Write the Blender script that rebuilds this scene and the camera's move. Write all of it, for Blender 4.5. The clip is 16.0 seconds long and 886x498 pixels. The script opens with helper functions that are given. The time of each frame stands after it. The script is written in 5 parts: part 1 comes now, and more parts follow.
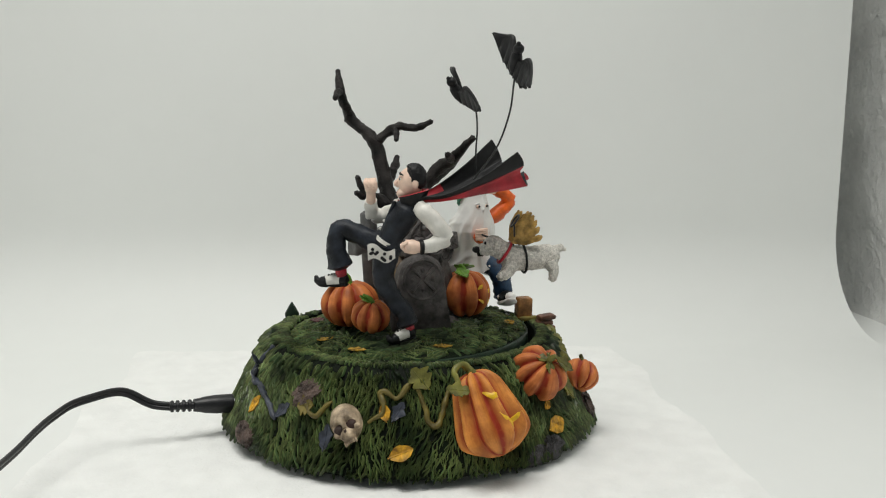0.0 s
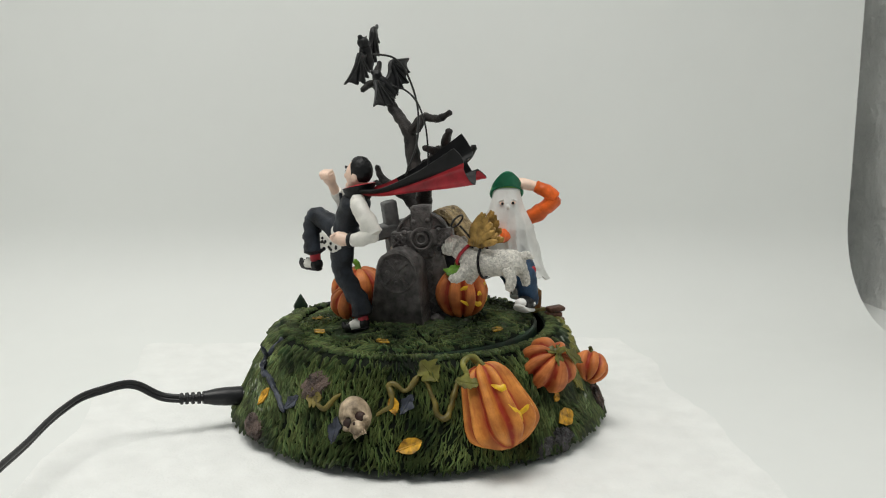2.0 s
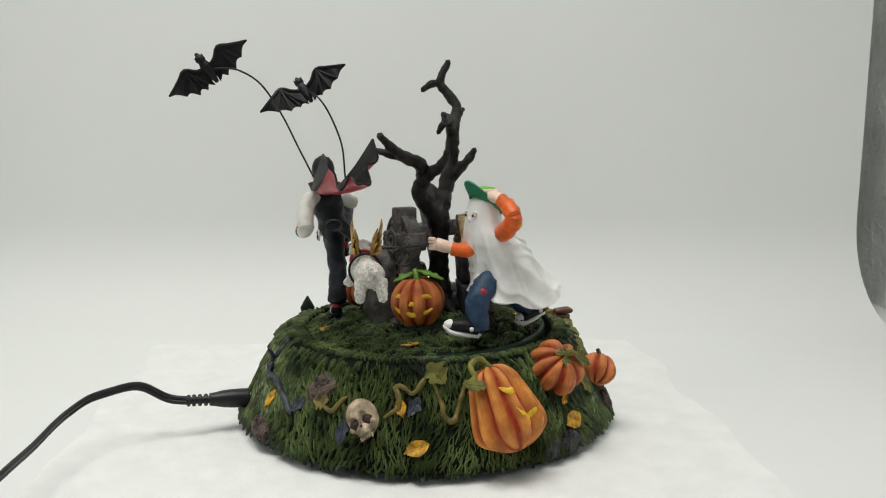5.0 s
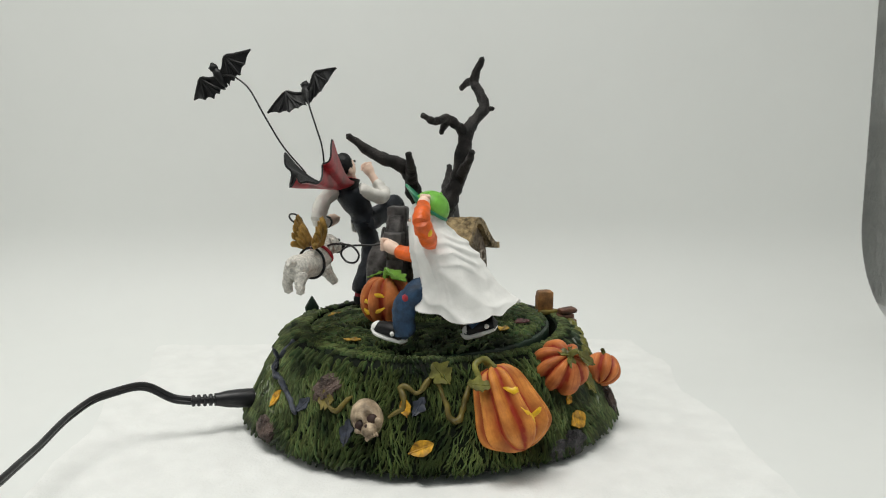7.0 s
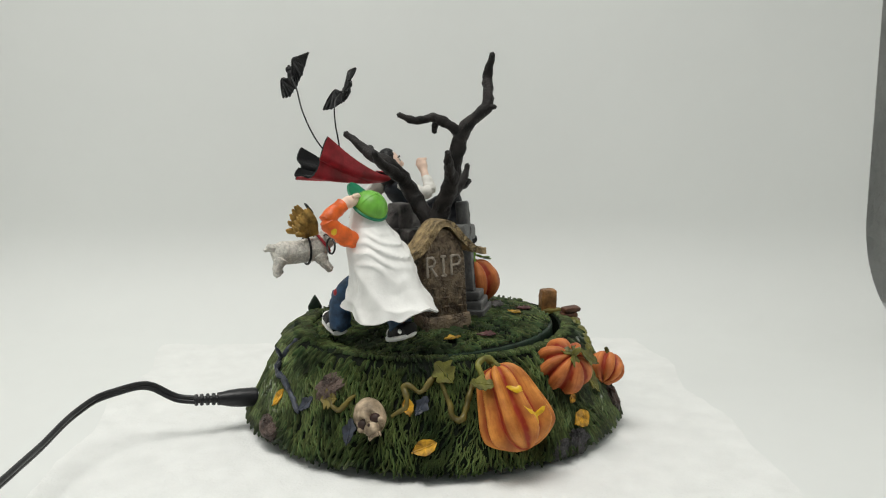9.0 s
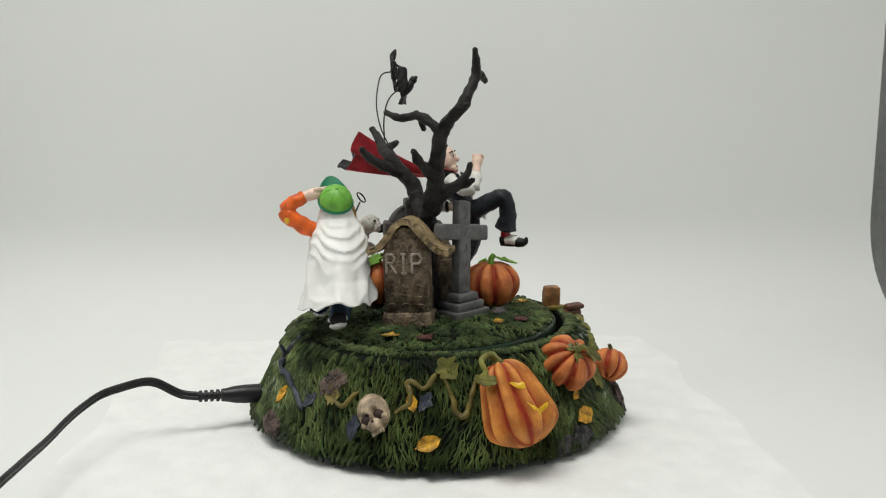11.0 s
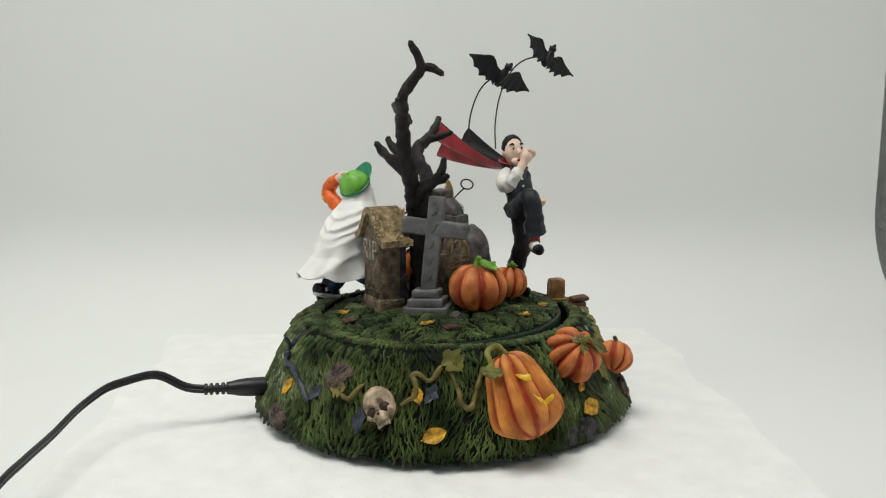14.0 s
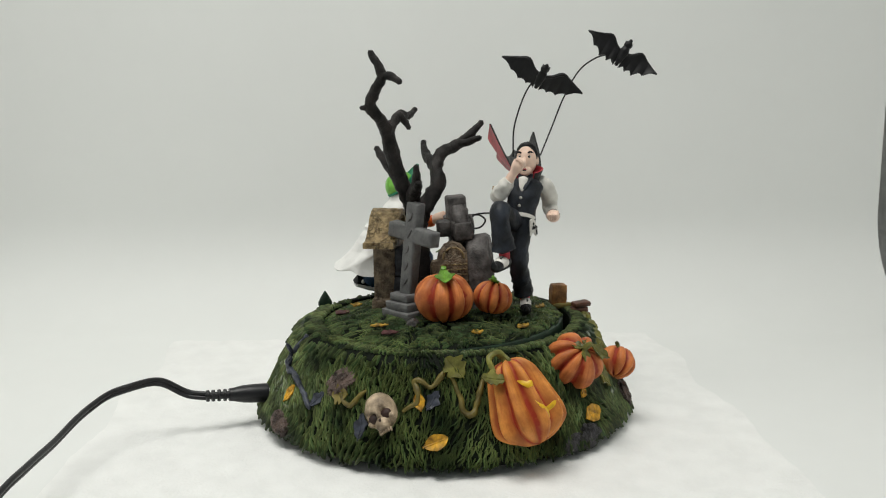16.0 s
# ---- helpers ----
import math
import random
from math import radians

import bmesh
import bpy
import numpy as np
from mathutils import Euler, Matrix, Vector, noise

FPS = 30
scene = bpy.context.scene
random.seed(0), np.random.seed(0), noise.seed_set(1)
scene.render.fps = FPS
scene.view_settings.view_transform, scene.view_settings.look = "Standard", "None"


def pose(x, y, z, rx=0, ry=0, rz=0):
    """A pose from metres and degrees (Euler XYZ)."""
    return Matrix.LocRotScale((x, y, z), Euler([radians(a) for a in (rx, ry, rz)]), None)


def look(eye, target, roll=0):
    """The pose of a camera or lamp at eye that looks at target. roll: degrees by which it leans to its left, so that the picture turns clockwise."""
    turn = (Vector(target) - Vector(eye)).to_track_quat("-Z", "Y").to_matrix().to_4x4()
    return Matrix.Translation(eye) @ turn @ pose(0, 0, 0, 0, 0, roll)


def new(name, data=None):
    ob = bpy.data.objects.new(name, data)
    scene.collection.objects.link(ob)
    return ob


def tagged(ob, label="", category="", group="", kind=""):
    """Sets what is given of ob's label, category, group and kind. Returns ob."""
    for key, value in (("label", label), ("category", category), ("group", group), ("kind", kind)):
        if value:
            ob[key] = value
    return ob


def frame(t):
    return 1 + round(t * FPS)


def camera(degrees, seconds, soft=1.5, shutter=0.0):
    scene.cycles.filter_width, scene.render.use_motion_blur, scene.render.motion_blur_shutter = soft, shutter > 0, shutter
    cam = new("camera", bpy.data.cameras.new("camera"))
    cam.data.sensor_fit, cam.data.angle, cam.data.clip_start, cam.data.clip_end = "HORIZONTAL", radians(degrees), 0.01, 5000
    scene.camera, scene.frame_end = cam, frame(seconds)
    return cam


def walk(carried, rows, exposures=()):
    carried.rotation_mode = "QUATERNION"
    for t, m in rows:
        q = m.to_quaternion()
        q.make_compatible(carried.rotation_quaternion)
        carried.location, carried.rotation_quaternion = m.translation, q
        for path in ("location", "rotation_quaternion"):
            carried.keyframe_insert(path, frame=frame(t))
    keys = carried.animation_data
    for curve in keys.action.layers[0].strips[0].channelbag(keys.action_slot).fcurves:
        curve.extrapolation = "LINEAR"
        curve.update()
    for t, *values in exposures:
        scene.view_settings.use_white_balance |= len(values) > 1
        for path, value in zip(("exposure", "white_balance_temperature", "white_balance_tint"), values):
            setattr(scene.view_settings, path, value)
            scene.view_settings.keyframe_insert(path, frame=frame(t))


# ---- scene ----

# the camera, held nearly still by a hand: seconds, x, y, z, turn, tilt down, lean
PATH = (
    (0, -0.0064, -0.4426, 0.1585, -2.98, 8.74, 0.34), (0.5, -0.0063, -0.4412, 0.1585, -2.94, 8.82, 0.19),
    (1, -0.0061, -0.4411, 0.1584, -2.74, 9.00, 0.18), (1.5, -0.0057, -0.4421, 0.1586, -2.50, 9.15, 0.09),
    (2, -0.0058, -0.4411, 0.1589, -2.34, 9.36, 0.10), (2.5, -0.0060, -0.4406, 0.1591, -2.31, 9.35, 0.11),
    (3, -0.0058, -0.4402, 0.1596, -2.20, 9.33, -0.01), (3.5, -0.0055, -0.4392, 0.1593, -2.04, 9.37, -0.06),
    (4, -0.0061, -0.4395, 0.1596, -2.05, 9.40, 0.05), (6.5, -0.0065, -0.4398, 0.1593, -1.73, 9.26, -0.06),
    (7, -0.0064, -0.4399, 0.1593, -1.66, 9.32, -0.08), (7.5, -0.0063, -0.4402, 0.1594, -1.61, 9.31, -0.11),
    (8, -0.0062, -0.4399, 0.1595, -1.53, 9.29, -0.15), (8.5, -0.0060, -0.4393, 0.1592, -1.46, 9.32, -0.21),
    (9, -0.0062, -0.4389, 0.1590, -1.44, 9.39, -0.21), (11.5, -0.0061, -0.4397, 0.1580, -1.16, 9.51, -0.22),
    (12, -0.0065, -0.4396, 0.1580, -1.22, 9.65, -0.25), (12.5, -0.0072, -0.4399, 0.1581, -1.26, 9.72, -0.22),
    (13, -0.0076, -0.4397, 0.1580, -1.23, 9.76, -0.26), (13.5, -0.0077, -0.4399, 0.1578, -1.12, 9.80, -0.27),
    (14, -0.0076, -0.4393, 0.1570, -1.06, 9.82, -0.41), (14.5, -0.0085, -0.4397, 0.1573, -1.12, 9.85, -0.50),
    (15, -0.0078, -0.4387, 0.1578, -0.99, 9.88, -0.55), (15.5, -0.0071, -0.4385, 0.1579, -0.87, 9.75, -0.62),
    (16, -0.0069, -0.4388, 0.1584, -0.87, 9.63, -0.62),
)
cam = camera(53.96, 16.0, soft=1.1)
walk(cam, [(t, pose(x, y, z, 90 - tilt, 0, turn) @ pose(0, 0, 0, 0, 0, lean)) for t, x, y, z, turn, tilt, lean in PATH])

# light: the lamp panel in the roof of the photo box, and the soft light of the room
world = bpy.data.worlds.new("room_light")
scene.world = world
world.use_nodes = True
world.node_tree.nodes["Background"].inputs[0].default_value = (0.90, 1.0, 1.0, 1)
world.node_tree.nodes["Background"].inputs[1].default_value = 0.155


def area_lamp(name, eye, target, sx, sy, watts, colour):
    data = bpy.data.lights.new(name, "AREA")
    data.shape, data.size, data.size_y, data.energy, data.color = "RECTANGLE", sx, sy, watts, colour
    data.spread = radians(128)
    new(name, data).matrix_world = look(eye, target)


area_lamp("roof_lamp", (-0.09, -0.17, 0.80), (-0.05, -0.08, 0.0), 0.52, 0.36, 2.48, (1.0, 0.99, 0.94))
scene.view_settings.exposure = 0.0

# ---------------------------------------------------------------- materials


def material(name, colour, rough=0.55, spread=0.25, grain=250.0, bump=0.25, metal=0.0, island=0.0, spots=None, fine=1400.0, spec=0.4, cracks=0.0, relief=0.0006):
    """Painted or natural surface: base colour varied at two scales, with fine relief."""
    m = bpy.data.materials.new(name)
    m.use_nodes = True
    nt = m.node_tree
    b = nt.nodes["Principled BSDF"]
    b.inputs["Roughness"].default_value, b.inputs["Metallic"].default_value = rough, metal
    b.inputs["Specular IOR Level"].default_value = spec
    tc = nt.nodes.new("ShaderNodeTexCoord")
    n1 = nt.nodes.new("ShaderNodeTexNoise")
    n1.inputs["Scale"].default_value, n1.inputs["Detail"].default_value = grain, 4
    nt.links.new(tc.outputs["Object"], n1.inputs["Vector"])
    n2 = nt.nodes.new("ShaderNodeTexNoise")
    n2.inputs["Scale"].default_value, n2.inputs["Detail"].default_value = fine, 3
    nt.links.new(tc.outputs["Object"], n2.inputs["Vector"])
    ramp = nt.nodes.new("ShaderNodeValToRGB")
    lo, hi = max(0.0, 1 - spread * 1.4), 1 + spread
    ramp.color_ramp.elements[0].position, ramp.color_ramp.elements[1].position = 0.32, 0.70
    ramp.color_ramp.elements[0].color = (*[c * lo for c in colour], 1)
    ramp.color_ramp.elements[1].color = (*[min(1, c * hi) for c in (spots or colour)], 1)
    nt.links.new(n1.outputs["Fac"], ramp.inputs["Fac"])
    out = ramp.outputs["Color"]
    hsv = nt.nodes.new("ShaderNodeHueSaturation")
    nt.links.new(out, hsv.inputs["Color"])
    val = nt.nodes.new("ShaderNodeMapRange")
    val.inputs["To Min"].default_value, val.inputs["To Max"].default_value = 1 - spread * 0.5, 1 + spread * 0.5
    nt.links.new(n2.outputs["Fac"], val.inputs["Value"])
    nt.links.new(val.outputs["Result"], hsv.inputs["Value"])
    out = hsv.outputs["Color"]
    if island:
        geo = nt.nodes.new("ShaderNodeNewGeometry")
        h2 = nt.nodes.new("ShaderNodeHueSaturation")
        mr = nt.nodes.new("ShaderNodeMapRange")
        mr.inputs["To Min"].default_value, mr.inputs["To Max"].default_value = 1 - island, 1 + island
        nt.links.new(geo.outputs["Random Per Island"], mr.inputs["Value"])
        nt.links.new(mr.outputs["Result"], h2.inputs["Value"])
        mh = nt.nodes.new("ShaderNodeMapRange")
        mh.inputs["To Min"].default_value, mh.inputs["To Max"].default_value = 0.47, 0.515
        nt.links.new(geo.outputs["Random Per Island"], mh.inputs["Value"])
        nt.links.new(mh.outputs["Result"], h2.inputs["Hue"])
        nt.links.new(out, h2.inputs["Color"])
        out = h2.outputs["Color"]
    crack = None
    if cracks:
        # pitted network of fine cracks, broken up by the coarse grain
        warp = nt.nodes.new("ShaderNodeVectorMath")
        warp.operation = "MULTIPLY_ADD"
        nt.links.new(n1.outputs["Color"], warp.inputs[0])
        warp.inputs[1].default_value = (0.004, 0.004, 0.004)
        nt.links.new(tc.outputs["Object"], warp.inputs[2])
        vo = nt.nodes.new("ShaderNodeTexVoronoi")
        vo.feature = "DISTANCE_TO_EDGE"
        vo.inputs["Scale"].default_value = cracks
        nt.links.new(warp.outputs[0], vo.inputs["Vector"])
        band = nt.nodes.new("ShaderNodeMapRange")
        band.inputs["From Min"].default_value, band.inputs["From Max"].default_value = 0.02, 0.16
        nt.links.new(vo.outputs["Distance"], band.inputs["Value"])
        n3 = nt.nodes.new("ShaderNodeTexNoise")
        n3.inputs["Scale"].default_value = cracks * 0.3
        nt.links.new(tc.outputs["Object"], n3.inputs["Vector"])
        gate = nt.nodes.new("ShaderNodeMapRange")
        gate.inputs["From Min"].default_value, gate.inputs["From Max"].default_value = 0.40, 0.52
        nt.links.new(n3.outputs["Fac"], gate.inputs["Value"])
        mx = nt.nodes.new("ShaderNodeMath")
        mx.operation = "MAXIMUM"
        nt.links.new(band.outputs["Result"], mx.inputs[0])
        nt.links.new(gate.outputs["Result"], mx.inputs[1])
        crack = mx.outputs[0]
        h3 = nt.nodes.new("ShaderNodeHueSaturation")
        mc = nt.nodes.new("ShaderNodeMapRange")
        mc.inputs["To Min"].default_value = 0.55
        nt.links.new(crack, mc.inputs["Value"])
        nt.links.new(mc.outputs["Result"], h3.inputs["Value"])
        nt.links.new(out, h3.inputs["Color"])
        out = h3.outputs["Color"]
    nt.links.new(out, b.inputs["Base Color"])
    if bump:
        add = nt.nodes.new("ShaderNodeMath")
        add.operation = "ADD"
        nt.links.new(n1.outputs["Fac"], add.inputs[0])
        nt.links.new(n2.outputs["Fac"], add.inputs[1])
        bp = nt.nodes.new("ShaderNodeBump")
        bp.inputs["Strength"].default_value, bp.inputs["Distance"].default_value = bump, relief
        high = add.outputs[0]
        if crack:
            a2 = nt.nodes.new("ShaderNodeMath")
            nt.links.new(high, a2.inputs[0])
            nt.links.new(crack, a2.inputs[1])
            high = a2.outputs[0]
        nt.links.new(high, bp.inputs["Height"])
        nt.links.new(bp.outputs["Normal"], b.inputs["Normal"])
    return m


def pumpkin_paint(name, ribs, light, deep, power=1.6, uneven=0.13):
    """Orange paint, brushed redder along the grooves between the ribs."""
    m = material(name, light, 0.5, 0.26, 130, 0.2, spots=(light[0] * 1.02, light[1] * 1.25, light[2] * 1.2), spec=0.3)
    nt = m.node_tree
    b = nt.nodes["Principled BSDF"]
    base = b.inputs["Base Color"].links[0].from_socket
    tc = nt.nodes.new("ShaderNodeTexCoord")
    sep = nt.nodes.new("ShaderNodeSeparateXYZ")
    nt.links.new(tc.outputs["Object"], sep.inputs[0])

    def op(kind, a, c=None):
        n = nt.nodes.new("ShaderNodeMath")
        n.operation = kind
        for i, v in enumerate((a, c)):
            if v is None:
                continue
            if isinstance(v, (int, float)):
                n.inputs[i].default_value = v
            else:
                nt.links.new(v, n.inputs[i])
        return n.outputs[0]
    wob = nt.nodes.new("ShaderNodeTexNoise")
    wob.inputs["Scale"].default_value = 260
    nt.links.new(tc.outputs["Object"], wob.inputs["Vector"])
    ang = op("ARCTAN2", sep.outputs[1], sep.outputs[0])
    sway = op("ADD", ang, op("MULTIPLY", op("SINE", op("ADD", op("MULTIPLY", ang, 2.0), 0.6)), uneven))
    wave = op("ABSOLUTE", op("COSINE", op("MULTIPLY", sway, ribs / 2)))
    comb = nt.nodes.new("ShaderNodeCombineXYZ")
    nt.links.new(op("MULTIPLY", ang, 9.0), comb.inputs[0])
    nt.links.new(op("MULTIPLY", sep.outputs[2], 60.0), comb.inputs[1])
    streak = nt.nodes.new("ShaderNodeTexNoise")
    streak.inputs["Scale"].default_value, streak.inputs["Detail"].default_value = 1.6, 5
    nt.links.new(comb.outputs[0], streak.inputs["Vector"])
    brushed = op("MULTIPLY", op("MAXIMUM", op("SUBTRACT", streak.outputs["Fac"], 0.50), 0.0), 1.7)
    fac = op("POWER", op("MULTIPLY", wave, op("ADD", op("MULTIPLY", wob.outputs["Fac"], 0.45), 0.80)), power * 3.6)
    mix = nt.nodes.new("ShaderNodeMix")
    mix.data_type = "RGBA"
    nt.links.new(op("MINIMUM", op("ADD", fac, brushed), 1.0), mix.inputs["Factor"])
    nt.links.new(base, mix.inputs["A"])
    mix.inputs["B"].default_value = (*deep, 1)
    nt.links.new(mix.outputs["Result"], b.inputs["Base Color"])
    return m


PAPER = material("white_backdrop_sheet", (0.792, 0.805, 0.79), 0.6, 0.02, 3, 0.03, fine=60)
TOWEL = material("white_paper_towel", (0.84, 0.845, 0.83), 0.85, 0.03, 60, 0.6, fine=700)
SILVER = material("crinkled_silver_lining", (0.90, 0.90, 0.88), 0.4, 0.1, 25, 0.9, metal=0.25, fine=110, relief=0.004)
GRASS = material("painted_resin_grass", (0.026, 0.056, 0.022), 0.38, 0.45, 60, 0.1, island=0.4, spots=(0.060, 0.094, 0.034), spec=0.5)
GRASS_T = material("turntable_grass", (0.028, 0.064, 0.028), 0.38, 0.45, 80, 0.1, island=0.4, spots=(0.066, 0.108, 0.044), spec=0.5)
# dry-brushed crests: the highlight along each blade's ridge is put into this lighter green
CREST = material("brushed_highlight_grass_crest", (0.052, 0.098, 0.034), 0.38, 0.45, 60, 0.1, island=0.5, spots=(0.125, 0.160, 0.052), spec=0.5)
# near-black green: the shade in the gaps between blades is put into its colour
TURF = material("shaded_green_turf", (0.004, 0.008, 0.003), 0.7, 0.5, 140, 0.7, spec=0.15)
RIMGREEN = material("dark_green_rim", (0.010, 0.028, 0.014), 0.45, 0.3, 200, 0.2)
PUMP8 = pumpkin_paint("orange_pumpkin_paint", 8, (0.56, 0.155, 0.045), (0.30, 0.036, 0.014), 2.2)
GOURDP = pumpkin_paint("orange_gourd_paint", 10, (0.60, 0.195, 0.04), (0.32, 0.034, 0.013), 1.3, 0.03)
STEM = material("olive_green_stem", (0.155, 0.150, 0.030), 0.45, 0.5, 160, 0.2)
LIME = material("bright_green_stem", (0.14, 0.30, 0.035), 0.4, 0.35, 200, 0.2)
VINE = material("olive_vine", (0.16, 0.125, 0.028), 0.45, 0.4, 150, 0.2)
YELLOW = material("yellow_glow_paint", (0.86, 0.50, 0.02), 0.4, 0.25, 260, 0.1)
LEAFY = material("ochre_leaf", (0.40, 0.17, 0.012), 0.5, 0.5, 300, 0.3, spots=(0.60, 0.32, 0.02))
LEAFO = material("dull_ochre_leaf", (0.22, 0.115, 0.016), 0.5, 0.5, 300, 0.3, spots=(0.40, 0.24, 0.03))
LEAFR = material("maroon_leaf", (0.085, 0.030, 0.030), 0.5, 0.4, 260, 0.2)
BLUEL = material("slate_blue_leaf", (0.026, 0.032, 0.050), 0.4, 0.5, 260, 0.4, spots=(0.042, 0.048, 0.066))
STONE = material("grey_resin_stone", (0.108, 0.108, 0.108), 0.55, 0.18, 160, 0.6, spots=(0.14, 0.14, 0.138), fine=900)
STONED = material("dark_grey_stone", (0.056, 0.051, 0.050), 0.5, 0.35, 200, 0.9, spots=(0.100, 0.091, 0.087), fine=900)
BROWN = material("brown_stone", (0.145, 0.103, 0.068), 0.55, 0.3, 260, 1.0, spots=(0.21, 0.155, 0.10), fine=1100, cracks=480, relief=0.001)
TAN = material("tan_stone", (0.27, 0.185, 0.088), 0.5, 0.28, 330, 1.0, spots=(0.38, 0.28, 0.14), fine=1100, cracks=420, relief=0.001)
CHARCOAL = material("charcoal_stone_block", (0.020, 0.020, 0.026), 0.5, 0.4, 220, 0.9, spots=(0.040, 0.040, 0.050), fine=900)
LETTER = material("pale_stone_letters", (0.36, 0.31, 0.25), 0.6, 0.3, 300, 0.4)
BARK = material("dark_bark", (0.007, 0.0062, 0.006), 0.5, 0.6, 160, 1.0, spots=(0.019, 0.016, 0.015), spec=0.25)
ROCK = material("brown_rock", (0.12, 0.082, 0.068), 0.55, 0.5, 180, 1.0, cracks=420, relief=0.0012)
ROCKD = material("charcoal_rock", (0.06, 0.057, 0.06), 0.5, 0.5, 180, 1.0, cracks=420, relief=0.0012)
BONE = material("bone", (0.27, 0.19, 0.115), 0.5, 0.4, 200, 0.7, spots=(0.50, 0.39, 0.27))
HOLE = material("dark_socket", (0.028, 0.011, 0.007), 0.6, 0.4, 200, 0.3)
BLACK = material("black_paint", (0.006, 0.006, 0.007), 0.48, 0.4, 200, 0.3, spec=0.3)
NAVY = material("blue_black_cloth_paint", (0.008, 0.010, 0.015), 0.48, 0.5, 130, 0.4, spots=(0.016, 0.020, 0.028), spec=0.3)
WHITE = material("white_shirt_paint", (0.72, 0.70, 0.65), 0.45, 0.12, 160, 0.2)
SHEET = material("white_sheet_paint", (0.80, 0.795, 0.77), 0.45, 0.07, 120, 0.12)
SKIN = material("flesh_paint", (0.82, 0.60, 0.48), 0.42, 0.12, 200, 0.1)
RED = material("red_satin_paint", (0.42, 0.022, 0.034), 0.4, 0.3, 140, 0.15)
ORANGE = material("orange_sleeve_paint", (0.78, 0.13, 0.015), 0.42, 0.25, 160, 0.2)
CAP = material("bright_green_cap", (0.17, 0.46, 0.06), 0.42, 0.15, 220, 0.12)
CAPD = material("teal_green_brim", (0.012, 0.20, 0.10), 0.42, 0.15, 220, 0.12)
DENIM = material("blue_denim_paint", (0.018, 0.05, 0.105), 0.55, 0.45, 240, 0.3)
FUR = material("white_fur_paint", (0.70, 0.67, 0.61), 0.5, 0.22, 700, 0.8, relief=0.001)
GOLD = material("gold_wing_paint", (0.38, 0.23, 0.06), 0.4, 0.4, 300, 0.4, metal=0.25)
WIRE = material("black_wire", (0.012, 0.012, 0.012), 0.35, 0.2, 300, 0.1)
PLASTIC = material("black_plastic", (0.014, 0.014, 0.016), 0.38, 0.2, 300, 0.15)
CHROME = material("plug_metal", (0.6, 0.6, 0.6), 0.25, 0.1, 300, 0.0, metal=1.0)
WOOD = material("orange_brown_wood", (0.30, 0.14, 0.045), 0.5, 0.45, 220, 0.5)
WOODR = material("red_brown_wood", (0.13, 0.055, 0.032), 0.5, 0.45, 220, 0.5)

# ---------------------------------------------------------------- mesh helpers (lengths in millimetres)
MM = 0.001


def V(*a):
    return Vector(a if len(a) == 3 else a[0])


def spline(pts, sub):
    """Points along a Catmull-Rom curve, each with its parameter in steps of the given points."""
    pts = [Vector(p) for p in pts]
    ext = [pts[0] * 2 - pts[1]] + pts + [pts[-1] * 2 - pts[-2]]
    out = []
    for i in range(len(pts) - 1):
        a, b, c, d = ext[i:i + 4]
        for k in range(sub):
            s = k / sub
            out.append((i + s, 0.5 * ((2 * b) + (c - a) * s + (2 * a - 5 * b + 4 * c - d) * s * s + (3 * b - a - 3 * c + d) * s ** 3)))
    out.append((len(pts) - 1, pts[-1]))
    return out


def lerp_at(seq, u):
    i = min(int(u), len(seq) - 2)
    s = u - i
    s = s * s * (3 - 2 * s)
    return seq[i] * (1 - s) + seq[i + 1] * s


